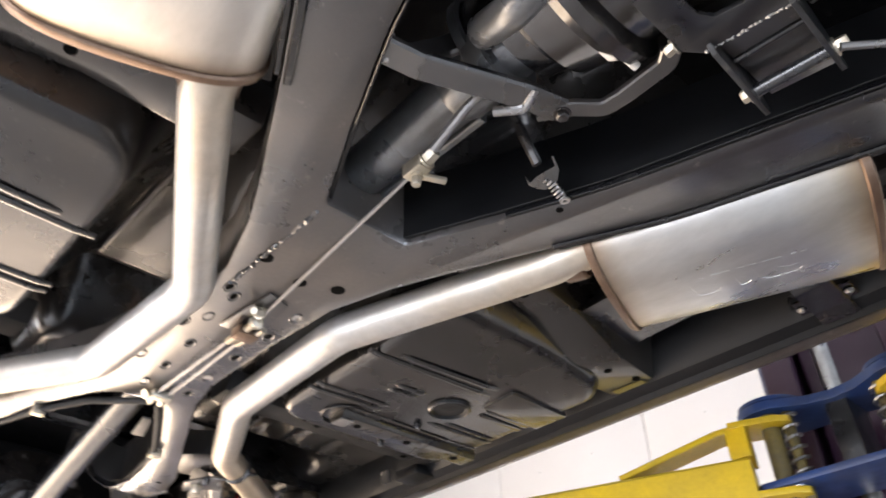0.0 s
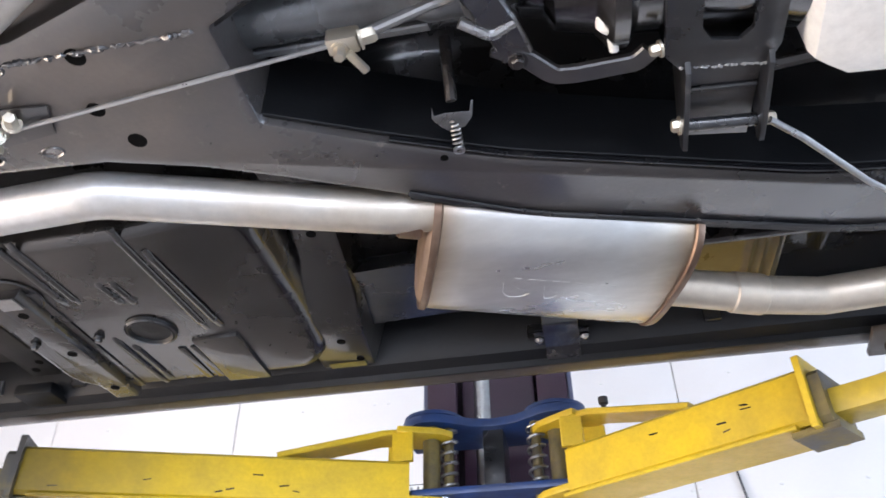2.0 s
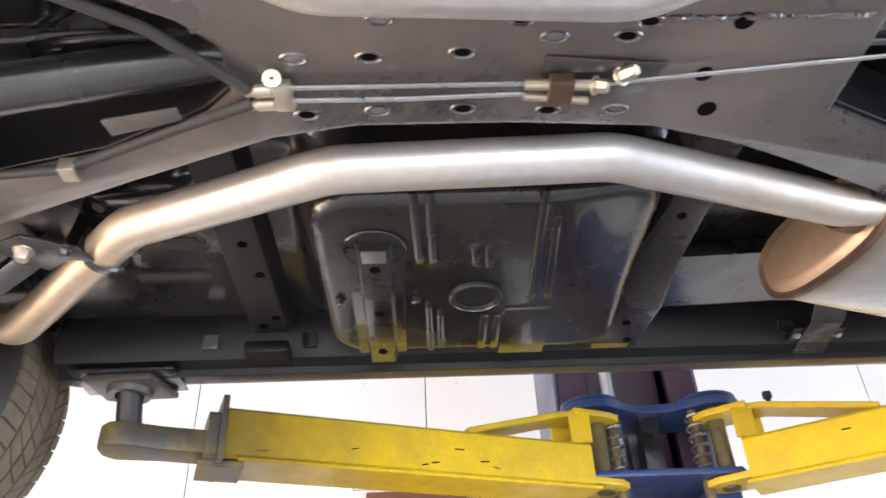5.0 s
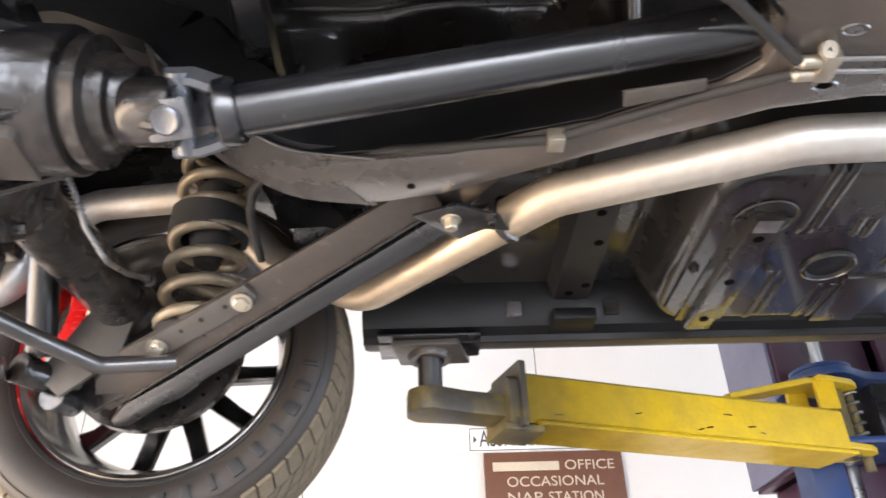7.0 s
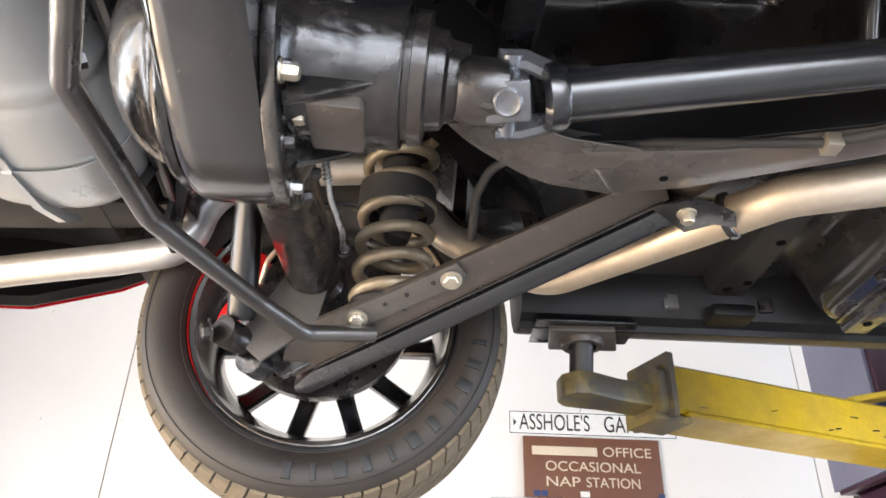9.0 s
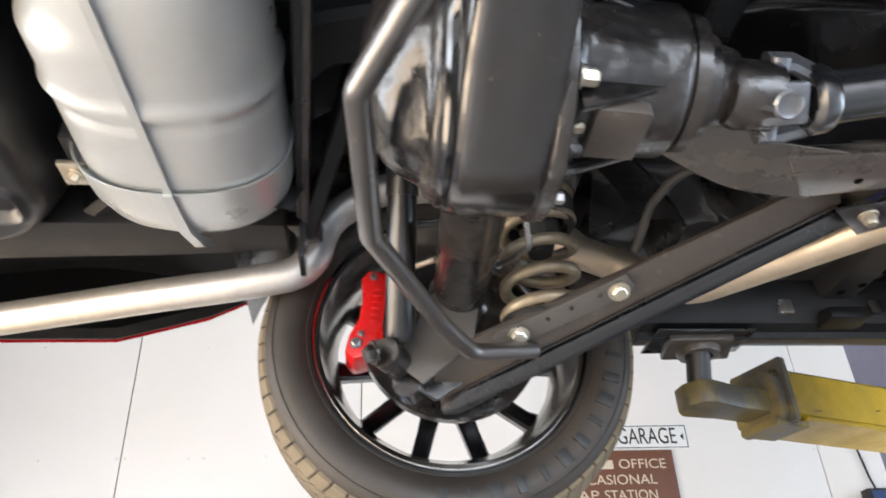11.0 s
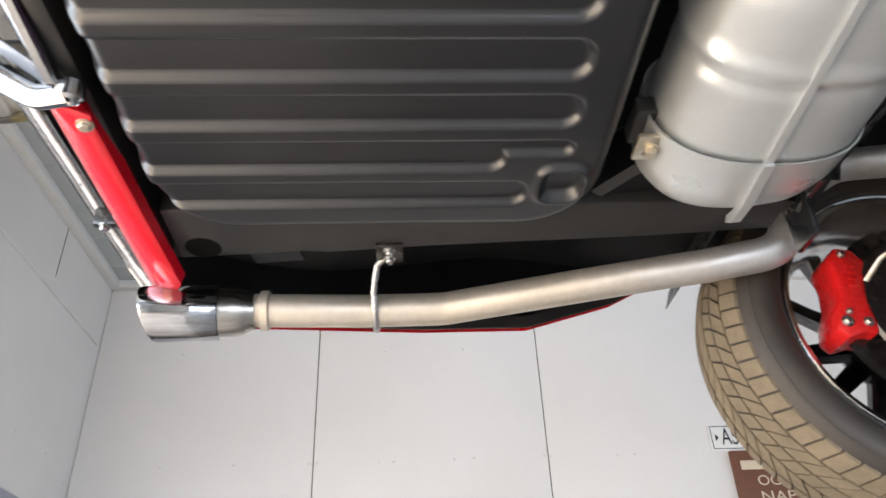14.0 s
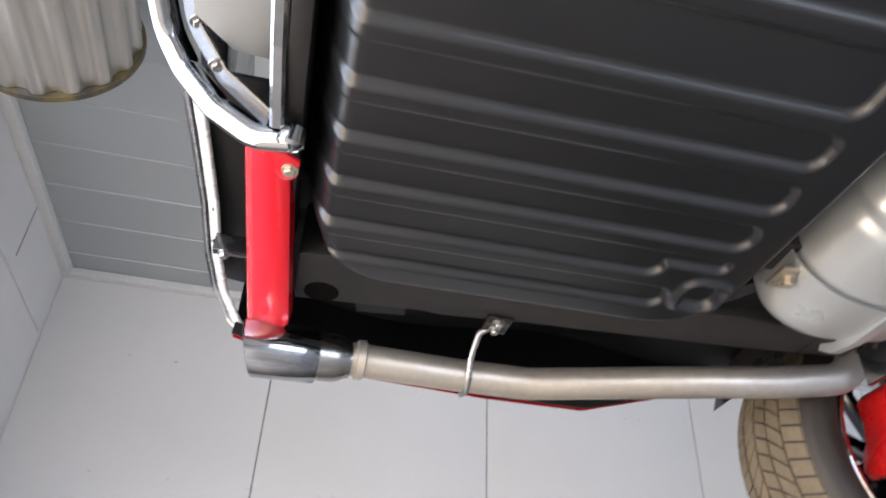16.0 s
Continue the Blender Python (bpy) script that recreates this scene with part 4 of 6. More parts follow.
        part("bolt", bolt((xx, s((0, 1.243))[1], 2.086), (0, 0, -1), 0.005, 0.006), STEEL, strap)
    for x, y, z in ((-0.718, 0.891, 2.1215), (-0.752, 1.165, 2.0815), (-0.735, 1.234, 2.0815)):
        part("hole", lathe([(0, 0.008), (0.0012, 0.008), (0.0012, 0)], (x, s((0, y))[1], z), (x, s((0, y))[1], 1), 16), DARK, outr)
    part("paint_daub", box(-0.80, -0.73, *cx(s((0, 1.245))[1], s((0, 1.262))[1]), 2.0795, 2.0812, 0), CHALK, outr, "smeared yellow paint mark")
    # rocker panel
    prof = [(1.245, 2.20), (1.262, 2.105), (1.275, 2.084), (1.300, 2.076), (1.303, 2.064), (1.309, 2.064), (1.313, 2.076), (1.345, 2.072), (1.385, 2.086), (1.42, 2.125), (1.44, 2.20), (1.445, 2.34), (1.30, 2.36)]
    pr = [(y, z) for y, z in prof] if s((0, 1))[1] == 1 else [(2 * YC - y, z) for y, z in prof]
    bm = bmesh.new()
    rings = [[bm.verts.new((x, y, z)) for y, z in pr] for x in (-1.83, 1.3)]
    for i in range(len(pr)):
        j = (i + 1) % len(pr)
        bm.faces.new((rings[0][i], rings[0][j], rings[1][j], rings[1][i]))
    bm.faces.new(rings[0])
    bm.faces.new(rings[1])
    rock = part("rocker_panel", bm, DULL, car, "black undercoated rocker panel")
    strip = [(1.314, 2.0745), (1.345, 2.0705), (1.386, 2.0845), (1.405, 2.103), (1.403, 2.106), (1.384, 2.088), (1.345, 2.0740)]
    bm = bmesh.new()
    rg = [[bm.verts.new((x, s((0, y))[1], z)) for y, z in strip] for x in (-1.825, 1.29)]
    for i in range(len(strip)):
        j = (i + 1) % len(strip)
        bm.faces.new((rg[0][i], rg[0][j], rg[1][j], rg[1][i]))
    part("rocker_skirt", bm, DUSTY, rock, "dusty brown lower edge")
    for x in (-1.55, -1.36, -1.02, -0.83, -0.42, -0.1):
        part("drain_plug", box(x, x + 0.03, *cx(s((0, 1.255))[1], s((0, 1.274))[1]), 2.098, 2.128, 0.003), STEEL if x < -1.5 else BLACK, rock)
    part("jacking_foot", prism([(-1.80, 1.27), (-1.60, 1.27), (-1.60, 1.375), (-1.80, 1.385)], 2.0655, 2.071, 0.003) if s((0, 1))[1] == 1 else prism([(-1.80, 1 - 1.27), (-1.60, 1 - 1.27), (-1.60, 1 - 1.375), (-1.80, 1 - 1.385)], 2.0655, 2.071, 0.003), BLACK, rock)

# ---- exhaust
R = 0.030
left_pipe = [(-0.50, 0.775, 2.045), (-0.56, 0.757, 2.036), (-0.897, 0.635, 2.024), (-1.242, 0.657, 2.030), (-1.528, 0.792, 2.050), (-1.815, 1.095, 2.058), (-1.985, 1.140, 2.165), (-2.10, 1.12, 2.30), (-2.34, 1.15, 2.30), (-2.44, 1.165, 2.24), (-2.462, 1.175, 2.135), (-2.60, 1.20, 2.120), (-2.72, 1.226, 2.115), (-3.06, 1.312, 2.102), (-3.20, 1.315, 2.102), (-3.45, 1.30, 2.10)]


def build_muffler(c0, c1, inlet, label):
    c0, c1 = V(c0), V(c1)
    d = (c1 - c0).normalized()
    side = V((-d.y, d.x, 0)).normalized()
    up = V((0, 0, 1))

    def oval(c, a, b, n=44, p=2.7):
        pts = []
        for i in range(n):
            t = 2 * math.pi * i / n
            x, y = math.cos(t), math.sin(t)
            pts.append(c + side * (a * math.copysign(abs(x) ** (2 / p), x)) + up * (b * math.copysign(abs(y) ** (2 / p), y)))
        return pts

    def loft(sections):
        bm = bmesh.new()
        rr = [[bm.verts.new(p) for p in sec] for sec in sections]
        for r0, r1 in zip(rr, rr[1:]):
            for i in range(len(r0)):
                j = (i + 1) % len(r0)
                bm.faces.new((r0[i], r0[j], r1[j], r1[i]))
        bm.faces.new(rr[0])
        bm.faces.new(rr[-1][::-1])
        return bm

    A, B = 0.128, 0.062
    o = ORIGIN[car]
    metal = muffler_metal("stainless_muffler", d, (c0 - o).dot(d), (c1 - o).dot(d)) if inlet[1] > YC else muffler_metal("stainless_muffler_shell", d, (c0 - o).dot(d), (c1 - o).dot(d))
    muf = part("muffler", loft([oval(c0 + d * 0.004, A - 0.002, B - 0.002), oval(c0 + d * 0.010, A, B), oval(c1 - d * 0.010, A, B), oval(c1 - d * 0.004, A - 0.002, B - 0.002)]), metal, car, label)
    
    for c, k in ((c0, 1), (c1, -1)):
        part("end_seam", loft([oval(c - d * 0.002 * k, A - 0.012, B - 0.010), oval(c - d * 0.004 * k, A + 0.002, B + 0.002), oval(c + d * 0.001 * k, A + 0.0035, B + 0.0035), oval(c + d * 0.006 * k, A + 0.0035, B + 0.0035), oval(c + d * 0.008 * k, A + 0.001, B + 0.001)]), HEAT, muf, "brown heat-tinted rolled seam")
        part("end_cap", loft([oval(c - d * 0.010 * k, A - 0.030, B - 0.024), oval(c - d * 0.008 * k, A - 0.018, B - 0.014), oval(c, A - 0.004, B - 0.004)]), CAPTAN, muf)
    a = V(inlet)
    part("inlet_collar", lathe([(0, R + 0.001), (0.004, R + 0.004), (0.03, R + 0.004), (0.034, R + 0.001)], a + d * 0.02, a - d * 0.1, 28), HEAT, muf, "heat-tinted weld collar")
    # embossed plain outlines on the shell
    lab = c0.lerp(c1, 0.53) + V((0, 0, -B + 0.0004)) + side * 0.012

    def on_shell(u, v):
        return lab + d * u + side * v

    for u0, w, h in ((-0.062, 0.040, 0.034), (-0.012, 0.022, 0.030), (0.036, 0.062, 0.032)):
        arc = [on_shell(u0 - w / 2, -h / 2), on_shell(u0 - w / 2 + 0.004, h * 0.25), on_shell(u0 - w * 0.2, h / 2), on_shell(u0 + w * 0.3, h * 0.42), on_shell(u0 + w / 2, h * 0.15)]
        part("embossed_mark", tube(arc, 0.0006, 0.012, 6), metal, muf)
        part("embossed_mark", tube([on_shell(u0 - w * 0.1, -h * 0.35), on_shell(u0 + w * 0.2, -h * 0.1), on_shell(u0 + w * 0.5, -h * 0.15)], 0.0005, 0.008, 6), metal, muf)
    for k in range(9):
        p = on_shell(-0.068 + 0.017 * k + 0.003 * (k % 2), -0.030)
        part("embossed_mark", bar([p, p + d * 0.009], 0.004, 0.0012, c=0.0003), metal, muf)
    return muf


def exhaust(s, label, head):
    pts = head + [s(p) for p in left_pipe[5:]]
    pipe = part("exhaust_pipe", tube(pts, R, 0.11, 30, steps=10), EXHAUST, car, label)
    front = [s(p) for p in [(-0.205, 1.030, 2.045), (-0.04, 1.080, 2.036), (0.05, 1.103, 2.036), (0.32, 1.09, 2.045), (0.62, 1.02, 2.10), (1.2, 0.98, 2.16)]]
    part("exhaust_pipe", tube(front, R, 0.06, 26), EXHAUST, car, label)
    part("slip_joint", lathe([(0, R), (0.003, R + 0.0025), (0.05, R + 0.0025), (0.053, R)], V(front[1]), V(front[0]), 26), EXHAUST, pipe)
    return pipe


muffler = build_muffler((-0.528, 0.868, 2.058), (-0.190, 0.978, 2.050), (-0.535, 0.778, 2.045), "brushed stainless oval muffler with heat-tinted end seams")
build_muffler((-0.572, 0.140, 2.058), (-0.250, 0.035, 2.052), (-0.575, 0.222, 2.040), "brushed stainless oval muffler with heat-tinted end seams")
pipe_l = exhaust(lambda p: p, "satin aluminised steel exhaust pipe", left_pipe[:5])
exhaust(mir, "satin aluminised steel exhaust pipe", [(-0.52, 0.215, 2.045), (-0.58, 0.222, 2.030), (-0.925, 0.395, 2.022), (-1.236, 0.386, 2.026), (-1.50, 0.265, 2.05)])
# clamp and bracket where the pipe meets the control arm mount
dv = (V((-1.80, 1.09, 2.066)) - V((-1.528, 0.792, 2.050))).normalized()
cl = V((-1.528, 0.792, 2.050)) + dv * 0.075
part("exhaust_clamp", lathe([(0, R + 0.001), (0.002, R + 0.006), (0.012, R + 0.006), (0.014, R + 0.001)], cl, cl + dv, 26), GREASE, pipe_l, "dark pipe clamp")
part("clamp_tail", tube([cl + V((0.01, 0.035, -0.012)), cl + V((0.0, 0.055, -0.005))], 0.005, 0), GREASE, pipe_l)
hb = part("hanger_bracket", prism([(-1.72, 0.795), (-1.66, 0.770), (-1.60, 0.800), (-1.585, 0.835), (-1.62, 0.83), (-1.655, 0.855)], 2.022, 2.027, 0.001), BLACK, car, "black triangular exhaust bracket")
part("bolt", bolt((-1.668, 0.804, 2.022), (0, 0, -1), 0.009, 0.016), ZINC, hb)
part("bolt", bolt((-1.612, 0.800, 2.022), (0, 0, -1), 0.006, 0.012), GREASE, hb)
# tip, hanger at the tail
tip_a, tip_b = V((-3.400, 1.303, 2.098)), V((-4.4, 1.215, 2.045))
tip_sleeve = part("tip_sleeve", lathe([(0.0, 0.033), (0.006, 0.034), (0.018, 0.040), (0.030, 0.043), (0.064, 0.044), (0.066, 0.040)], tip_a, tip_b, 44), BRUSHED, pipe_l, "brushed stainless inner sleeve of the tip", angle=50)
bm = lathe([(0.060, 0.041), (0.060, 0.0475), (0.062, 0.0495), (0.120, 0.0500), (0.176, 0.0505), (0.180, 0.0500), (0.181, 0.0480), (0.178, 0.0460), (0.10, 0.044), (0.10, 0)], tip_a, tip_b, 48)
td = (tip_b - tip_a).normalized()
for v in bm.verts:
    # slanted outlet: the far side of the mouth is cut back
    k = (v.co - tip_a).dot(td)
    if k > 0.11:
        v.co -= td * 0.30 * (v.co - tip_a - td * k).dot(V((0, 0.85, -0.5))) * min((k - 0.11) / 0.06, 1.0)
tip = part("exhaust_tip", bm, CHROME, pipe_l, "polished chrome slash-cut exhaust tip", angle=50)
part("tip_band", lathe([(0, R + 0.001), (0.003, R + 0.006), (0.016, R + 0.006), (0.019, R + 0.001)], (-3.372, 1.305, 2.101), (-3.6, 1.295, 2.10), 28), EXHAUST, pipe_l)
part("tailpipe_hanger", tube([(-3.158, 1.215, 2.160), (-3.178, 1.232, 2.150), (-3.185, 1.262, 2.115), (-3.183, 1.285, 2.085), (-3.182, 1.312, 2.069), (-3.182, 1.345, 2.078)], 0.006, 0.012, 12), STEEL, pipe_l, "bent steel hanger rod")
part("hanger_plate", box(-3.178, -3.132, 1.17, 1.228, 2.152, 2.157, 0.001), GREASE, pipe_l)
for y in (1.187, 1.212):
    part("bolt", bolt((-3.155, y, 2.152), (0, 0, -1), 0.007, 0.010), STEEL, pipe_l)

# ---- brake cables along the tunnel
part("brake_cable", tube([(-0.53, 0.477, 2.033), (-0.95, 0.512, 2.018)], 0.0026, 0, 8), STEEL, car, "thin steel parking brake cable")
part("brake_cable", tube([(-1.0, 0.508, 2.018), (-1.27, 0.512, 2.020)], 0.003, 0, 8), STEEL, car)
part("brake_cable", tube([(-1.0, 0.522, 2.018), (-1.15, 0.528, 2.018), (-1.27, 0.530, 2.020)], 0.003, 0, 8), STEEL, car)
eqb = part("equalizer", prism([(-0.995, 0.498), (-0.968, 0.498), (-0.968, 0.534), (-0.995, 0.534)], 2.008, 2.024, 0.002), HEAT, car, "tan brass cable equaliser")
part("adjuster_rod", tube([(-1.02, 0.508, 2.016), (-0.93, 0.510, 2.016)], 0.006, 0, 10), ZINC, eqb)
part("adjuster_rod", tube([(-1.02, 0.524, 2.016), (-0.95, 0.530, 2.014)], 0.005, 0, 10), ZINC, eqb)
part("adjuster_nut", bolt((-0.945, 0.512, 2.018), (0.5, -0.2, -0.3), 0.007, 0.016), ZINC, eqb)
part("adjuster_nut", bolt((-0.918, 0.502, 2.020), (0.4, -0.6, -0.3), 0.007, 0.022), ZINC, eqb)
part("cover_plate", prism([(-1.0, 0.478), (-0.87, 0.490), (-0.885, 0.530), (-1.0, 0.545)], 2.0255, 2.0285, 0.001), FRAME, eqb)
clp = part("cable_clip", lathe([(0, 0.002), (0, 0.0095), (0.006, 0.0095), (0.006, 0.002)], (-1.285, 0.500, 2.020), (-1.278, 0.45, 1.99), 24), ZINC, car, "zinc-plated cable clip")
part("clip_body", box(-1.286, -1.266, 0.503, 0.540, 2.012, 2.026, 0.003), ZINC, clp)
for y in (0.512, 0.531):
    part("cable_end", lathe([(0, 0.003), (0, 0.0055), (0.02, 0.0055), (0.022, 0.0075), (0.04, 0.0075), (0.042, 0.0055), (0.05, 0.0055)], (-1.265, y, 2.019), (-1.5, y + 0.02, 2.02), 16), ZINC, clp)
part("cable_sheath", tube([(-1.31, 0.532, 2.019), (-1.40, 0.575, 2.026), (-1.55, 0.642, 2.026), (-1.70, 0.672, 2.040), (-1.82, 0.690, 2.050), (-1.884, 0.730, 2.066), (-1.940, 0.790, 2.074), (-1.956, 0.854, 2.068), (-1.955, 0.940, 2.045)], 0.0065, 0.08, 12), RUBBER, car, "black brake cable sheath")
part("cable_sheath", tube([(-1.31, 0.513, 2.019), (-1.40, 0.44, 2.03), (-1.50, 0.385, 2.03), (-1.70, 0.33, 2.04), (-1.9, 0.30, 2.06)], 0.0065, 0.08, 12), RUBBER, car, "black brake cable sheath")
part("sheath_clip", box(-1.556, -1.536, 0.630, 0.654, 2.015, 2.034, 0.002), ZINC, car, "bright zinc clip")
part("sheath_clip", box(-1.505, -1.488, 0.373, 0.396, 2.018, 2.036, 0.002), ZINC, car, "bright zinc clip")
bl = part("brake_line", tube([(-2.172, 0.70, 2.075), (-2.163, 0.765, 2.040), (-2.158, 0.795, 2.015), (-2.142, 0.845, 1.990), (-2.150, 0.930, 2.020), (-2.159, 1.034, 2.068)], 0.0042, 0.03, 10), STEEL, car, "bent bare steel brake line")
part("spring_guard", helix((-2.170, 0.715, 2.067), (-2.161, 0.780, 2.029), 0.0058, 0.0012, 12, 6, 10), STEEL, bl)
part("fitting", lathe([(0, 0), (0, 0.008), (0.018, 0.008), (0.020, 0.012), (0.036, 0.012), (0.036, 0)], (-2.156, 1.010, 2.058), (-2.162, 1.05, 2.074), 12), GREASE, bl)
# intermediate lever, clevis and return spring near the gearbox
clv = part("cable_clevis", box(-0.548, -0.515, 0.466, 0.486, 2.024, 2.044, 0.003), ZINC, car, "zinc-plated cable clevis")
part("clevis_bolt", bolt((-0.535, 0.478, 2.024), (0, 0, -1), 0.006, 0.014), ZINC, clv)
part("clevis_bolt", bolt((-0.515, 0.476, 2.034), (1, 0.0, 0.2), 0.008, 0.018), ZINC, clv)
part("clevis_tail", box(-0.004, 0.004, 0.0, 0.030, -0.003, 0.003, 0.001, Matrix.Translation((-0.528, 0.482, 2.022)) @ Matrix.Rotation(radians(-25), 4, "Z")), ZINC, clv)
part("pull_rod", tube([(-0.515, 0.474, 2.034), (-0.44, 0.47, 2.06), (-0.38, 0.48, 2.09)], 0.006, 0.02, 10), STEEL, car)
part("pull_rod", tube([(-0.415, 0.49, 2.05), (-0.385, 0.51, 2.045), (-0.36, 0.50, 2.05)], 0.006, 0.012, 10), STEEL, car)
part("return_spring", helix((-0.443, 0.617, 2.042), (-0.443, 0.643, 2.026), 0.0055, 0.0014, 6, 6, 12), STEEL, car)
part("spring_bracket", prism([(-0.028, 0.014), (-0.026, 0.002), (-0.010, 0.004), (0.022, 0.002), (0.026, 0.016), (0.029, 0.016), (0.025, -0.006), (0.013, -0.018), (-0.010, -0.020), (-0.021, -0.012), (-0.030, -0.001)], -0.0015, 0.0015, 0.0006, Matrix.Translation((-0.443, 0.611, 2.045)) @ Matrix.Rotation(radians(135), 4, "X") @ Matrix.Scale(0.85, 4)), GREASE, car)
part("spring_eye", lathe([(0, 0.003), (0, 0.007), (0.003, 0.007), (0.003, 0.003), (0, 0.003)], (-0.443, 0.647, 2.025), (-0.443, 0.67, 1.9), 16), STEEL, car)
part("spring_link", tube([(-0.443, 0.600, 2.056), (-0.443, 0.56, 2.12)], 0.007, 0, 8), GREASE, car)

# ---- gearbox, drive shaft and brackets ahead of the X
ds_a, ds_b = V((-1.905, 0.541, 1.985)), V((-1.10, 0.505, 2.115))
part("driveshaft", tube([ds_a, ds_b], 0.0275, 0, 36), SHAFT, car, "satin black driveshaft tube")
front_shaft = part("front_driveshaft", tube([(-0.86, 0.50, 2.135), (-0.42, 0.475, 2.105)], 0.036, 0, 28), DARKSTEEL, car, "greasy bare steel front driveshaft")
part("shaft_yoke", lathe([(0, 0.036), (0.01, 0.040), (0.05, 0.040), (0.06, 0.05), (0.085, 0.05), (0.09, 0.036), (0.16, 0.034), (0.16, 0)], (-0.46, 0.478, 2.107), (0.2, 0.45, 2.08), 28), DARKSTEEL, front_shaft)
part("shaft_rib", bar([(-0.80, 0.532, 2.112), (-0.45, 0.512, 2.085)], 0.01, 0.014, c=0.002), DARKSTEEL, front_shaft)
gear = part("gearbox", lathe([(0, 0), (0, 0.045), (0.02, 0.058), (0.06, 0.058), (0.065, 0.075), (0.09, 0.080), (0.10, 0.095), (0.14, 0.105), (0.155, 0.125), (0.17, 0.125), (0.18, 0.11), (0.30, 0.12), (0.42, 0.15), (0.44, 0.17), (0.46, 0.17), (0.47, 0.15), (0.75, 0.16), (0.9, 0.2), (1.0, 0.2)], (-0.42, 0.475, 2.14), (1.2, 0.475, 2.17), 48), DRUM, car, "glossy black gearbox casing")
part("tail_seal", lathe([(0, 0.035), (0, 0.066), (0.012, 0.066), (0.014, 0.060)], (-0.405, 0.475, 2.14), (1.2, 0.475, 2.17), 36), DARKSTEEL, gear)
part("speedo_cable", tube([(-0.36, 0.42, 2.08), (-0.30, 0.40, 2.04), (-0.15, 0.37, 2.04), (0.1, 0.33, 2.07)], 0.02, 0.06, 14), DARKSTEEL, gear)
part("gearbox_pan", prism([(-0.085, 0.40), (0.40, 0.38), (0.40, 0.60), (0.28, 0.622), (-0.035, 0.600), (-0.075, 0.575)], 2.0, 2.12, 0.02), WHITEPLASTIC, car, "off-white gearbox oil pan")
xm = part("gearbox_crossmember", sweep(rounded([(-0.455, 0.30, 2.075), (-0.425, 0.385, 2.055), (-0.375, 0.50, 2.052), (-0.362, 0.545, 2.052)], 0.03), rect(0.036, 0.012, 0.003)), FRAME, car, "grey pressed crossmember strap")
part("strap", sweep(rounded([(-0.385, 0.530, 2.052), (-0.350, 0.552, 2.050), (-0.325, 0.578, 2.048), (-0.300, 0.578, 2.046), (-0.238, 0.573, 2.044), (-0.225, 0.560, 2.044)], 0.02), rect(0.022, 0.010, 0.002)), FRAME, xm)
part("bolt", bolt((-0.362, 0.548, 2.046), (0, 0, -1), 0.007, 0.008), GREASE, xm)
part("hook_rod", tube([(-0.46, 0.20, 2.11), (-0.45, 0.33, 2.07), (-0.448, 0.36, 2.055), (-0.425, 0.345, 2.075)], 0.0045, 0.02, 8), STEEL, xm)
part("lever", sweep(rounded([(-0.44, 0.375, 2.075), (-0.42, 0.42, 2.11), (-0.39, 0.44, 2.12)], 0.02), rect(0.012, 0.03, 0.003)), FRAME, xm)
# big welded bracket with a slot
mb = part("mount_bracket", prism([(-0.216, 0.30), (-0.214, 0.555), (-0.198, 0.575), (-0.108, 0.585), (-0.098, 0.56), (-0.098, 0.30), (-0.128, 0.30), (-0.128, 0.535), (-0.14, 0.548), (-0.168, 0.542), (-0.178, 0.525), (-0.178, 0.30)], 2.024, 2.031, 0.0015), BLACK, car, "black welded gearbox mount bracket with slot")
part("bracket_wall", prism([(-0.213, 0.555), (-0.098, 0.565), (-0.10, 0.575), (-0.202, 0.572)], 2.03, 2.07, 0.002), BLACK, mb)
for x0, x1 in ((-0.193, -0.187), (-0.110, -0.104)):
    part("bracket_ear", prism([(0.56, 2.03), (0.575, 2.015), (0.650, 2.003), (0.678, 2.001), (0.682, 2.012), (0.66, 2.04), (0.62, 2.075), (0.56, 2.08)], x0, x1, 0.001, Matrix(((0, 0, 1, 0), (1, 0, 0, 0), (0, 1, 0, 0), (0, 0, 0, 1)))), BLACK, mb)
part("bracket_floor", prism([(-0.187, 0.58), (-0.110, 0.585), (-0.112, 0.70), (-0.182, 0.69)], 2.036, 2.041, 0.001), FRAME, mb)
part("cross_tube", tube([(-0.190, 0.656, 2.020), (-0.107, 0.662, 2.020)], 0.0075, 0, 18), SATIN, mb)
part("tube_rib", tube([(-0.186, 0.616, 2.035), (-0.112, 0.62, 2.035)], 0.004, 0, 10), SATIN, mb)
part("bolt", bolt((-0.193, 0.655, 2.020), (-1, -0.05, 0), 0.007, 0.010), ZINC, mb)
part("bolt", bolt((-0.104, 0.662, 2.020), (1, 0.05, 0), 0.007, 0.014), ZINC, mb)
part("bolt", bolt((-0.216, 0.548, 2.03), (-1, 0, -0.2), 0.006, 0.012), ZINC, mb)
bm = bmesh.new()
rngw = random.Random(8)
for i in range(44):
    k = i / 43
    if rngw.random() < 0.8:
        bmesh.ops.create_icosphere(bm, subdivisions=1, radius=rngw.uniform(0.0015, 0.003), matrix=Matrix.Translation((-0.196 + 0.092 * k, 0.574 + 0.010 * k + rngw.uniform(-0.001, 0.001), 2.0245)))
part("weld_bead", bm, STEEL, mb)
part("shift_rod", tube([(-0.099, 0.657, 2.012), (-0.06, 0.690, 2.010), (0.038, 0.793, 2.012), (0.12, 0.875, 2.03)], 0.0042, 0.02, 10), STEEL, car, "thin steel linkage rod")
part("shift_rod", tube([(-0.10, 0.62, 2.06), (0.0, 0.60, 2.05), (0.12, 0.58, 2.03)], 0.009, 0.02, 10), GREASE, car)
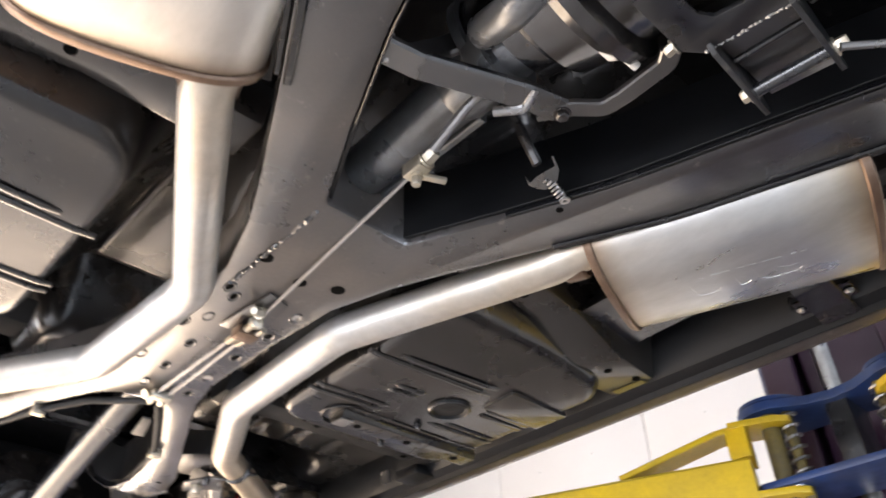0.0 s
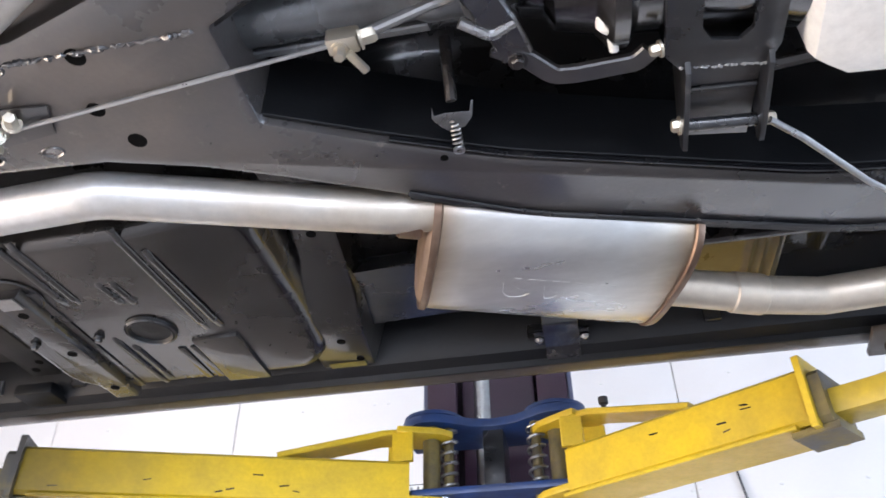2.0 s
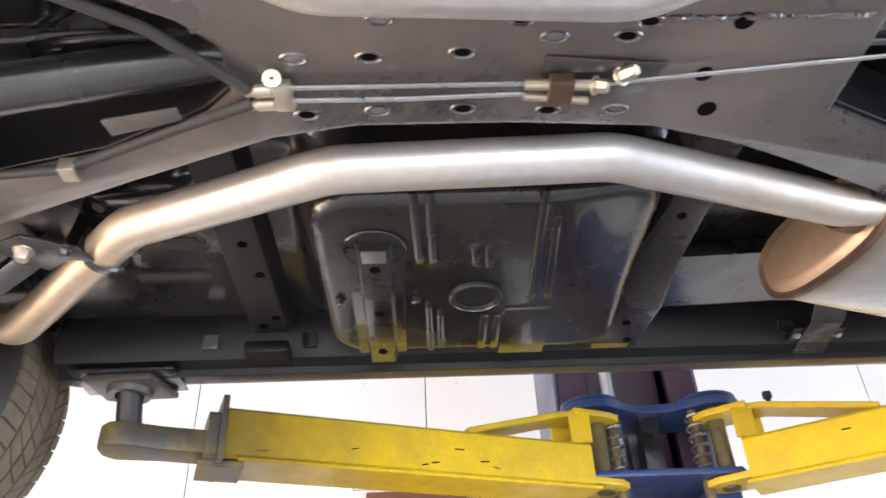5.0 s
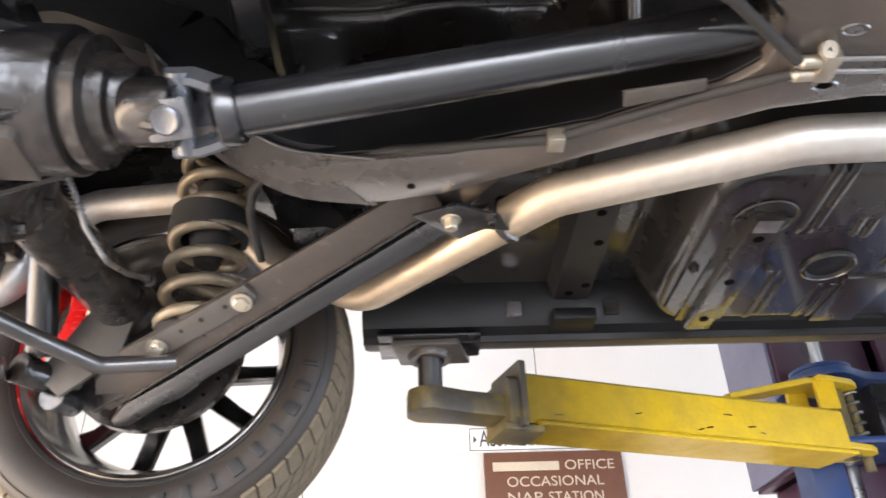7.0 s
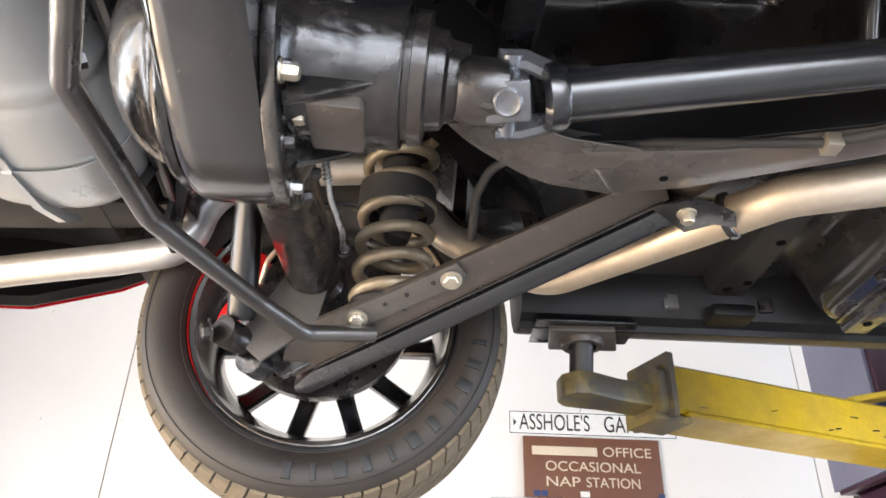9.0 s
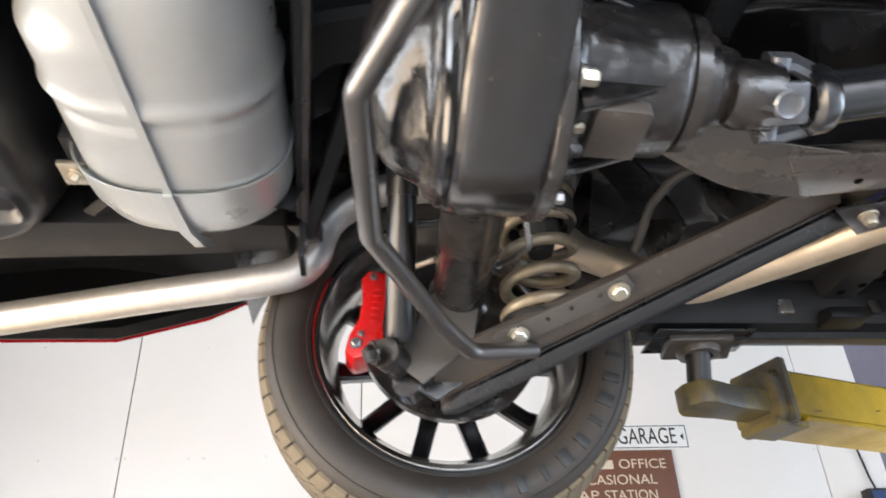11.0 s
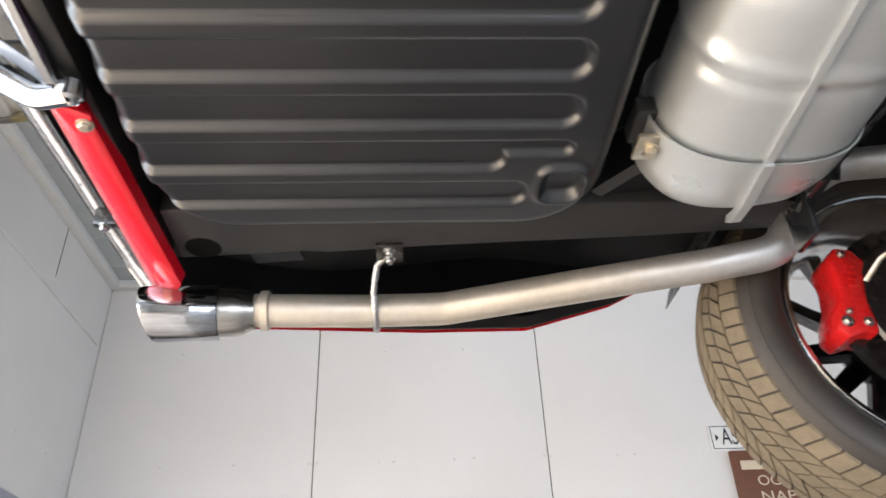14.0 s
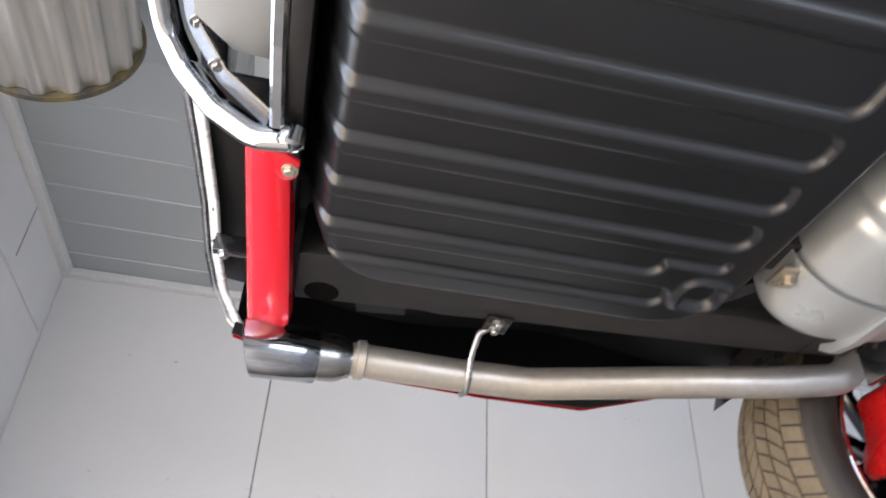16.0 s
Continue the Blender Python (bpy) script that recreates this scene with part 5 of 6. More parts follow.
part("switch_body", lathe([(0, 0.005), (0.02, 0.006), (0.025, 0.011), (0.03, 0.015), (0.06, 0.015), (0.065, 0.012), (0.08, 0.012), (0.085, 0.016), (0.11, 0.016), (0.11, 0)], (-0.262, 0.550, 2.040), (-0.275, 0.40, 2.075), 24), WHITEPLASTIC, car, "white plastic switch body")
part("heat_shield", box(-0.16, 0.9, 0.93, 0.945, 2.05, 2.16, 0.003), GREASE, car, "dull brown heat shield plate")

# ---- rear axle and suspension
AX = (-2.208, 2.045)
DC, DE = V((-2.345, 0.545, 2.030)), V((-1.345, 0.540, 1.945))
diff = part("differential", lathe([(0.172, 0.100), (0.178, 0.092), (0.186, 0.084), (0.194, 0.080), (0.286, 0.0785), (0.290, 0.076), (0.291, 0.066), (0.297, 0.066), (0.298, 0.071), (0.312, 0.070), (0.314, 0.054), (0.330, 0.052), (0.334, 0.044), (0.355, 0.040), (0.355, 0)], DC, DE, 64), GREASE, car, "greasy glossy black axle housing and carrier", angle=50)


HY, HZ = 0.583, 2.044          # middle of the axle housing


def housing_ring(x, r, reach, half, near=0.0, n=96):
    """Outline of the axle housing across the car: a round middle that tapers to both tubes."""
    pts = []
    for i in range(n):
        t = 2 * math.pi * i / n
        a = math.atan2(abs(math.sin(t)), abs(math.cos(t)))
        far = (near if near and math.cos(t) < 0 else reach)
        corner = math.hypot(far, half)
        if corner <= r:
            d = r
        else:
            low = math.atan2(half, far)
            tangent = low + math.acos(r / corner)
            d = r if a > tangent else r / math.cos(tangent - a) if a > low else far / math.cos(a)
        pts.append((x, HY + d * math.cos(t), HZ + d * math.sin(t)))
    return pts


def housing_loft(rows, cap_first=False, cap_last=False):
    bm = bmesh.new()
    rg = [[bm.verts.new(p) for p in housing_ring(*row)] for row in rows]
    for r0, r1 in zip(rg, rg[1:]):
        for q in range(len(r0)):
            bm.faces.new((r0[q], r0[(q + 1) % len(r0)], r1[(q + 1) % len(r0)], r1[q]))
    if cap_first:
        bm.faces.new(rg[0])
    if cap_last:
        bm.faces.new(rg[-1])
    return bm


part("housing_drum", housing_loft([(-2.283, 0.140, 0.156, 0.046, 0.316), (-2.278, 0.147, 0.166, 0.054, 0.324), (-2.270, 0.151, 0.174, 0.060, 0.330), (-2.258, 0.152, 0.176, 0.062, 0.332), (-2.200, 0.152, 0.176, 0.062, 0.332), (-2.190, 0.149, 0.172, 0.058, 0.326)], True, True), DRUM, diff, "glossy black banjo drum of the axle housing", angle=40)
part("housing_seam", housing_loft([(-2.283, 0.142, 0.152, 0.052), (-2.289, 0.144, 0.148, 0.052), (-2.293, 0.140, 0.141, 0.050), (-2.291, 0.132, 0.133, 0.045)]), DRUM, diff)
part("rear_cover", lathe([(-0.028, 0), (-0.027, 0.022), (-0.023, 0.050), (-0.014, 0.076), (0.000, 0.096), (0.016, 0.109), (0.030, 0.116), (0.036, 0.119), (0.041, 0.125), (0.043, 0.132), (0.049, 0.1355), (0.062, 0.1355)], (-2.345, HY, HZ), (-1.345, HY, HZ), 72), GREASE, diff, "dusty domed rear cover of the axle", angle=50)
part("carrier_flange", housing_loft([(-2.190, 0.10, 0.10, 0.0), (-2.190, 0.155, 0.155, 0.0), (-2.188, 0.157, 0.157, 0.0), (-2.176, 0.157, 0.157, 0.0), (-2.174, 0.154, 0.154, 0.0), (-2.172, 0.128, 0.128, 0.0), (-2.164, 0.112, 0.112, 0.0), (-2.150, 0.090, 0.090, 0.0)], False, True), GREASE, diff, angle=50)
part("drain_plug", bolt((-2.352, 0.480, 1.950), (-0.8, -0.2, -0.5), 0.008, 0.010, False), GREASE, diff)
ax = (DE - DC).normalized()
for i in range(12):
    ang = 2 * math.pi * i / 12 + 0.2
    part("flange_bolt", bolt((-2.174, HY + 0.142 * math.cos(ang), HZ + 0.142 * math.sin(ang)), (1, 0, 0), 0.0065, 0.013), STEEL if i % 4 == 1 else GREASE, diff)
for ang in (20, 90, 160):
    q = V((0, math.cos(radians(ang)), math.sin(radians(ang))))
    part("casing_rib", bar([DC + ax * 0.174 + q * 0.096, DC + ax * 0.262 + q * 0.070], 0.008, 0.018, c=0.002), GREASE, diff)
part("pinion_bracket", prism([(-2.150, 0.500), (-2.098, 0.504), (-2.094, 0.510), (-2.096, 0.575), (-2.150, 0.571)], 1.926, 1.958, 0.005), DUSTY, diff, "dusty steel plate on the carrier")
for y, z in ((0.478, 1.946), (0.536, 1.940)):
    part("stud", bolt((-2.172, y, z), (1, 0, -0.1), 0.008, 0.018), ZINC, diff)
for k in (-1, 1):
    part("bearing_web", prism([(-2.168, 1.900 + 0.02), (-2.168, 1.98), (-2.085, 1.962), (-2.085, 1.948)], 0.545 + 0.050 * k - 0.004, 0.545 + 0.050 * k + 0.004, 0.002, Matrix(((1, 0, 0, 0), (0, 0, 1, 0), (0, 1, 0, 0), (0, 0, 0, 1)))), GREASE, diff)
part("axle_tube", lathe([(0, 0.058), (0.08, 0.055), (0.1, 0.046), (0.44, 0.044), (0.45, 0.052), (0.50, 0.052), (0.50, 0)], (-2.225, 0.64, 2.028), (-2.208, 1.14, 2.045), 32), GREASE, diff, "scuffed dark axle tube")
part("axle_tube", lathe([(0, 0.058), (0.08, 0.055), (0.1, 0.046), (0.60, 0.044), (0.60, 0)], (-2.225, 0.39, 2.028), (-2.208, -0.2, 2.045), 32), GREASE, diff)
uj = part("universal_joint", lathe([(0, 0), (0, 0.030), (0.012, 0.036), (0.05, 0.036), (0.055, 0.03), (0.055, 0)], (-2.005, 0.53, 1.98), (-1.9, 0.535, 1.98), 28), GREASE, car, "bare steel universal joint")
nz = V((-0.1, -0.62, -0.78)).normalized()
cc = V((-1.950, 0.537, 1.982))
ty = V((1, 0, 0)).cross(nz).normalized()
part("cross_trunnion", tube([cc - nz * 0.040, cc + nz * 0.038], 0.012, 0, 20), JOINT, uj)
part("cross_trunnion", tube([cc - ty * 0.042, cc + ty * 0.042], 0.012, 0, 20), JOINT, uj)
for k in (1, -1):
    pl = Matrix.Translation(cc + nz * 0.032 * k) @ nz.to_track_quat("Z", "Y").to_matrix().to_4x4()
    part("yoke_plate", box(-0.023, 0.023, -0.021, 0.021, -0.006, 0.006, 0.004, pl), JOINT, uj, "bare steel bearing yoke")
    part("bearing_cap", lathe([(0, 0.0), (0, 0.0150), (0.006, 0.0150), (0.008, 0.0125), (0.0065, 0.0095), (0.0065, 0)], cc + nz * 0.037 * k, cc + nz * k, 24), JOINT, uj)
    part("yoke_arm", bar([cc + nz * 0.030 * k + V((-0.012, 0, 0)), V((-1.995, 0.532, 1.981)) + nz * 0.020 * k], 0.014, 0.030, c=0.004), GREASE, uj)
    part("fork_ear", bar([cc + ty * 0.036 * k + V((-0.012, 0, 0)), cc + ty * 0.036 * k + V((0.014, 0.001, 0.002)), ds_a + V((0.004, 0, 0)) + ty * 0.024 * k], 0.014, 0.026, c=0.005), JOINT, uj)
part("weld_collar", lathe([(0, 0.030), (0.006, 0.037), (0.02, 0.037), (0.026, 0.034)], ds_a + V((-0.012, 0, -0.002)), ds_b, 28), SATIN, uj)

# boxed trailing arm: along, across and out of its lower face
AD = V((-0.8305, 0.4970, -0.2517)).normalized()
AN = V((-0.0213, -0.4797, -0.8772)).normalized()
ARM = Matrix((AD, AN.cross(AD), AN)).transposed().to_4x4()
ARM.translation = V((-1.984, 0.968, 1.995))
ca = part("control_arm", prism([(-0.355, 0.050), (0.20, 0.050), (0.300, 0.046), (0.345, 0.058), (0.352, 0.072), (0.330, 0.086), (0.20, 0.084), (-0.345, 0.084), (-0.360, 0.070)], -0.036, 0.006, 0.010, ARM), SATIN, car, "black pressed-steel trailing control arm")
part("arm_channel", prism([(-0.345, -0.003), (-0.28, -0.007), (-0.03, -0.018), (0.10, -0.026), (0.24, -0.034), (0.31, -0.012), (0.345, 0.020), (0.335, 0.046), (-0.340, 0.046)], -0.013, 0.0, 0.005, ARM), DUSTY, ca, "dusty brown lower face of the boxed arm")
part("arm_lip", prism([(-0.33, 0.041), (0.29, 0.041), (0.29, 0.045), (-0.33, 0.045)], 0.0, 0.0045, 0.001, ARM), GREASE, ca)
part("bolted_plate", prism([(-0.022, -0.020), (0.10, -0.024), (0.190, -0.031), (0.205, -0.022), (0.200, 0.008), (0.10, 0.013), (-0.010, 0.018), (-0.024, 0.006)], 0.001, 0.008, 0.002, ARM), DUSTGREY, ca, "dusty tan plate held by two bolts")
for a, b in ((0.0, 0.001), (0.166, -0.010)):
    part("washer", lathe([(0, 0.0), (0, 0.017), (0.003, 0.017), (0.003, 0.0)], ARM @ V((a, b, 0.008)), ARM @ V((a, b, 1)), 20), STEEL, ca)
    part("bolt", bolt(ARM @ V((a, b, 0.010)), AN, 0.011, 0.010), ZINC, ca)
for a in (0.028, 0.075, 0.115):
    part("rivet", lathe([(0, 0.0), (0, 0.004), (0.002, 0.003), (0.003, 0.0)], ARM @ V((a, -0.005 - 0.05 * a, 0.008)), ARM @ V((a, -0.005 - 0.05 * a, 1)), 10), GREASE, ca)
part("arm_end_bushing", lathe([(0, 0), (0, 0.022), (0.055, 0.022), (0.055, 0)], (-2.30, 1.09, 1.892), (-2.285, 1.16, 1.90), 24), GREASE, ca)
part("front_mount", prism([(-1.76, 0.775), (-1.64, 0.74), (-1.60, 0.79), (-1.66, 0.88), (-1.74, 0.86)], 2.075, 2.135, 0.004), FRAME, ca)
part("axle_bracket", prism([(-2.318, 1.915), (-2.275, 1.880), (-2.195, 1.945), (-2.175, 2.05), (-2.245, 2.05)], 1.062, 1.070, 0.002, Matrix(((1, 0, 0, 0), (0, 0, 1, 0), (0, 1, 0, 0), (0, 0, 0, 1)))), DUSTGREY, ca, "dusty grey welded bracket plate")
part("axle_bracket", prism([(-2.32, 1.925), (-2.25, 1.88), (-2.17, 1.93), (-2.165, 2.06), (-2.25, 2.06)], 1.135, 1.145, 0.002, Matrix(((1, 0, 0, 0), (0, 0, 1, 0), (0, 1, 0, 0), (0, 0, 0, 1)))), GREASE, ca)

spr = part("coil_spring", helix((-2.080, 1.066, 1.980), (-2.070, 1.035, 2.345), 0.0585, 0.0102, 7.3, 12, 26), SPRING, car, "worn tan and black coil spring")
part("spring_sleeve", lathe([(0, 0.055), (0.004, 0.0675), (0.050, 0.0675), (0.054, 0.055), (0, 0.055)], (-2.078, 1.050, 2.150), (-2.070, 1.035, 2.345), 36), RUBBER, spr, "black rubber spring sleeve")
part("spring_seat", lathe([(0, 0), (0, 0.016), (0.02, 0.020), (0.026, 0.018), (0.03, 0.015), (0.03, 0)], (-2.082, 1.068, 1.962), (-2.070, 1.035, 2.345), 32), DULL, spr)
part("spring_cup", lathe([(0.0, 0.030), (0.0, 0.050), (0.010, 0.054), (0.018, 0.064), (0.021, 0.063), (0.014, 0.052), (0.006, 0.046)], (-2.083, 1.069, 1.966), (-2.070, 1.035, 2.345), 36), POSTBLK, spr, "dark pressed spring cup")
part("bump_stop", lathe([(0, 0), (0.0, 0.02), (0.05, 0.035), (0.15, 0.035), (0.15, 0)], (-2.074, 1.05, 2.10), (-2.070, 1.035, 2.345), 24), RUBBER, spr)

sb, st = V((-2.312, 1.060, 1.925)), V((-2.305, 0.815, 2.42))
sh = part("shock_absorber", lathe([(0.02, 0), (0.02, 0.018), (0.03, 0.023), (0.25, 0.023), (0.255, 0.018), (0.255, 0)], sb, st, 28), TANK, car, "black and dusty shock absorber")
part("dust_cover", lathe([(0.245, 0.019), (0.245, 0.026), (0.50, 0.026), (0.51, 0.02), (0.51, 0)], sb, st, 28), TANK, sh)
part("lower_eye", lathe([(0, 0), (0, 0.024), (0.05, 0.024), (0.05, 0)], (-2.335, 1.035, 1.918), (-2.305, 1.09, 1.918), 24), GREASE, sh)
part("lower_stud", bolt((-2.350, 1.03, 1.915), (-0.9, -0.3, -0.3), 0.012, 0.016), GREASE, sh)
part("upper_mount", box(-2.345, -2.265, 0.79, 0.85, 2.40, 2.425, 0.004), BLACK, sh)
for x in (-2.345, -2.265):
    part("bolt", bolt((x, 0.818, 2.40), (0, 0, -1), 0.008, 0.014), STEEL, sh)
b0, b1 = V((-2.318, 0.862, 2.200)), V((-2.300, 0.862, 2.285))
ubolt = part("upper_bushing", lathe([(0, 0), (0, 0.030), (0.004, 0.035), (0.016, 0.035), (0.020, 0.026), (0.050, 0.026), (0.054, 0.033), (0.066, 0.033), (0.070, 0.024), (0.070, 0)], b0, b1, 32), GREASE, car, "greasy round bushing of the upper link")
part("bushing_bolt", bolt(b0 + (b1 - b0) * 0.85, b1 - b0, 0.012, 0.012), HEAT, ubolt)
part("bushing_bracket", bar([(-2.300, 0.862, 2.222), (-2.245, 0.849, 2.166)], 0.046, 0.042, c=0.005), ALU, ubolt, "bare grey steel bracket")
part("sway_bar", tube([(-2.10, 1.055, 1.93), (-2.205, 1.022, 1.912), (-2.262, 0.93, 1.918), (-2.358, 0.722, 1.925), (-2.372, 0.49, 1.930), (-2.325, 0.375, 1.928), (-2.21, 0.12, 1.925), (-2.12, 0.0, 1.93)], 0.0135, 0.04, 18), FRAME, car, "bare grey anti-roll bar")

# ---- wheel and brake
WY = 1.243
wheel = part("wheel", lathe([(0.002, 0.238), (0.0, 0.246), (0.004, 0.253), (0.012, 0.254), (0.018, 0.247), (0.030, 0.236), (0.06, 0.224), (0.10, 0.215), (0.155, 0.221), (0.19, 0.232), (0.205, 0.246), (0.212, 0.250), (0.216, 0.240), (0.205, 0.230), (0.185, 0.222), (0.155, 0.213), (0.10, 0.208), (0.06, 0.216), (0.03, 0.228), (0.010, 0.236), (0.002, 0.238)], (AX[0], WY, AX[1]), (AX[0], 2.2, AX[1]), 96), BARREL, car, "smoked chrome wheel with ten dark spokes")
prof = [(0.012, 0.247), (-0.004, 0.256), (-0.018, 0.275), (-0.024, 0.298), (-0.018, 0.318), (-0.006, 0.331), (0.004, 0.336), (0.03, 0.345), (0.105, 0.3495), (0.18, 0.345), (0.206, 0.336), (0.216, 0.331), (0.228, 0.318), (0.234, 0.298), (0.228, 0.275), (0.214, 0.256), (0.205, 0.247)]
tyre = part("tyre", lathe(prof, (AX[0], WY, AX[1]), (AX[0], 2.2, AX[1]), 120), TYRE, wheel, "dusty black low-profile radial tyre")
for rr_, dy in ((0.2600, -0.0085), (0.3200, -0.0175)):
    part("sidewall_ring", lathe([(dy, rr_ - 0.0015), (dy - 0.0015, rr_), (dy, rr_ + 0.0015)], (AX[0], WY, AX[1]), (AX[0], 2.2, AX[1]), 96), RUBBER, tyre)
# raised plain bars where the maker's name runs round the side wall
for g0, count in ((100, 11),):
    for i in range(count):
        a = radians(g0 + i * 8.6)
        m = Matrix.Translation((AX[0], WY - 0.0232, AX[1])) @ Matrix.Rotation(a, 4, "Y")
        wd = 0.005 + 0.003 * (i % 3)
        part("sidewall_mark", box(-wd, wd, -0.0022, 0.0040, 0.282, 0.310, 0.001, m), INK, tyre)
# tread blocks in slanted rows
bm = bmesh.new()
NB = 66
for i in range(NB):
    a0 = 2 * math.pi * i / NB
    for ya, yb, sk, ra, rb in ((0.000, 0.040, 0.35, 0.3400, 0.3515), (0.046, 0.082, 0.9, 0.3515, 0.3545), (0.088, 0.122, 0.5, 0.3545, 0.3545), (0.128, 0.164, -0.9, 0.3545, 0.3515), (0.170, 0.210, -0.35, 0.3515, 0.3400)):
        w = 2 * math.pi / NB * 0.86
        vs = []
        for r_off in (-0.010, 0.0):
            for yy, q, r0 in ((ya, 0.0, ra), (yb, 1.0, rb)):
                for e in (0, 1):
                    a = a0 + sk * q * (2 * math.pi / NB) + e * w
                    r = r0 + r_off
                    vs.append(bm.verts.new((AX[0] + r * math.sin(a), WY + yy, AX[1] + r * math.cos(a))))
        b0, b1, b2, b3, t0, t1, t2, t3 = vs
        for q in ((t0, t1, t3, t2), (b0, b1, t1, t0), (b2, t2, t3, b3), (b0, t0, t2, b2), (b1, b3, t3, t1)):
            bm.faces.new(q)
part("tread", bm, TREAD, tyre, "dusty tan tread blocks", smooth=False)
part("rim_lip", lathe([(0.001, 0.2475), (-0.003, 0.2505), (0.0, 0.2535), (0.004, 0.2515), (0.001, 0.2475)], (AX[0], WY - 0.001, AX[1]), (AX[0], 2.2, AX[1]), 96), CHROME, wheel, "bright chrome rim lip")
part("rim_step", lathe([(0.001, 0.2225), (-0.002, 0.2245), (0.001, 0.2265)], (AX[0], WY + 0.058, AX[1]), (AX[0], 2.2, AX[1]), 96), CHROME, wheel)
hub = part("hub", lathe([(0.14, 0), (0.14, 0.055), (0.15, 0.075), (0.165, 0.08), (0.185, 0.07), (0.19, 0)], (AX[0], WY, AX[1]), (AX[0], 2.2, AX[1]), 40), DARKCHROME, wheel)
for i in range(10):
    a = 2 * math.pi * i / 10 + radians(16)
    m = Matrix.Translation((AX[0], 0, AX[1])) @ Matrix.Rotation(a, 4, "Y")
    bm = sweep([(0, WY + 0.162, 0.062), (0, WY + 0.172, 0.14), (0, WY + 0.174, 0.19), (0, WY + 0.165, 0.222)], rect(0.036, 0.030, 0.006), scales=[1.15, 0.95, 0.95, 1.25])
    bm.transform(m)
    part("spoke", bm, DARKCHROME, wheel)
rotor = part("brake_rotor", lathe([(0, 0.05), (0, 0.165), (0.022, 0.165), (0.022, 0.05)], (AX[0], 1.232, AX[1]), (AX[0], 2, AX[1]), 64), GREASE, wheel, "dark rusty brake disc")
hole_proto = None
for i in range(24):
    a = 2 * math.pi * i / 24
    for r in (0.115, 0.145):
        c = V((AX[0] + r * math.cos(a + r * 9), 1.2318, AX[1] + r * math.sin(a + r * 9)))
        if hole_proto is None:
            hole_proto, c_first = part("drilled_hole", lathe([(0, 0.004), (0.0008, 0)], c, c + V((0, -1, 0)), 8), DARK, rotor), c
        else:
            again(hole_proto, c - c_first, rotor)
part("dust_shield", lathe([(0, 0.04), (0.0, 0.13), (0.006, 0.135), (0.01, 0.13)], (AX[0], 1.205, AX[1]), (AX[0], 2, AX[1]), 48), GREASE, rotor)
cp = prism([(-2.358, 2.158), (-2.326, 2.152), (-2.3108, 2.128), (-2.318, 2.09), (-2.326, 2.045), (-2.3228, 2.005), (-2.3324, 1.985), (-2.35, 1.99), (-2.3844, 1.98), (-2.3996, 1.998), (-2.3916, 2.03), (-2.3756, 2.06), (-2.3692, 2.1), (-2.3724, 2.14)], -1.285, -1.205, 0.008, Matrix(((1, 0, 0, 0), (0, 0, -1, 0), (0, 1, 0, 0), (0, 0, 0, 1))))
cal = part("brake_caliper", cp, CALIPER, wheel, "bright red brake caliper")
for x, z, r in ((-2.380, 2.010, 0.007), (-2.344, 2.008, 0.006), (-2.372, 2.028, 0.004), (-2.350, 2.142, 0.005)):
    part("caliper_bolt", bolt((x, 1.206, z), (0, -1, 0), r, 0.008), STEEL, cal)
for k in range(6):
    p = V((-2.350 + 0.0015 * k, 1.2045, 2.055 + k * 0.0125))
    part("caliper_mark", box(p.x - 0.007, p.x + 0.007, p.y - 0.001, p.y + 0.001, p.z - 0.003, p.z + 0.003, 0.0005), CALIPER, cal)
part("caliper_line", tube([(-2.325, 1.20, 2.085), (-2.31, 1.16, 2.11), (-2.28, 1.10, 2.105), (-2.25, 1.05, 2.09)], 0.005, 0.03, 10), ZINC, cal)

# ---- silver transverse tank
def oval_y(y, cx, cz, a, b, p=2.4, n=56):
    out = []
    for i in range(n):
        t = 2 * math.pi * i / n
        u, v = math.cos(t), math.sin(t)
        out.append((cx + a * math.copysign(abs(u) ** (2 / p), u), y, cz + b * math.copysign(abs(v) ** (2 / p), v)))
    return out


def loft_rings(rings, caps=True):
    bm = bmesh.new()
    rr = [[bm.verts.new(p) for p in r] for r in rings]
    for r0, r1 in zip(rr, rr[1:]):
        for i in range(len(r0)):
            j = (i + 1) % len(r0)
            bm.faces.new((r0[i], r0[j], r1[j], r1[i]))
    if caps:
        bm.faces.new(rr[0])
        bm.faces.new(rr[-1][::-1])
    return bm


TX, TZ = -2.625, 2.195
rings = []
for y in np.linspace(-0.15, 0.885, 110):
    g = 0.0
    for yb in (0.02, 0.26, 0.50, 0.715):
        g += 0.0055 * (math.exp(-((y - yb) / 0.012) ** 2) - 0.8 * math.exp(-((y - yb - 0.022) / 0.010) ** 2))
    dent = 0.022 * smooth01(0.63, 0.58, y) * smooth01(0.40, 0.50, y)
    rings.append(oval_y(y, TX + dent / 2, TZ, 0.148 - dent / 2 + g, 0.108 + g))
st_ = part("silver_tank", loft_rings(rings), SILVER, car, "silver painted transverse tank with a seam rib")
rings = [oval_y(y, TX - 0.004, TZ + dz, a, b) for y, a, b, dz in ((0.886, 0.150, 0.109, 0), (0.867, 0.154, 0.113, 0), (0.866, 0.157, 0.116, 0), (0.872, 0.156, 0.115, 0), (0.94, 0.153, 0.112, 0.002), (0.985, 0.143, 0.104, 0.006), (1.02, 0.118, 0.09, 0.012), (1.04, 0.085, 0.07, 0.016), (1.048, 0.05, 0.04, 0.02))]
part("end_cap", loft_rings(rings), SILVER, st_)
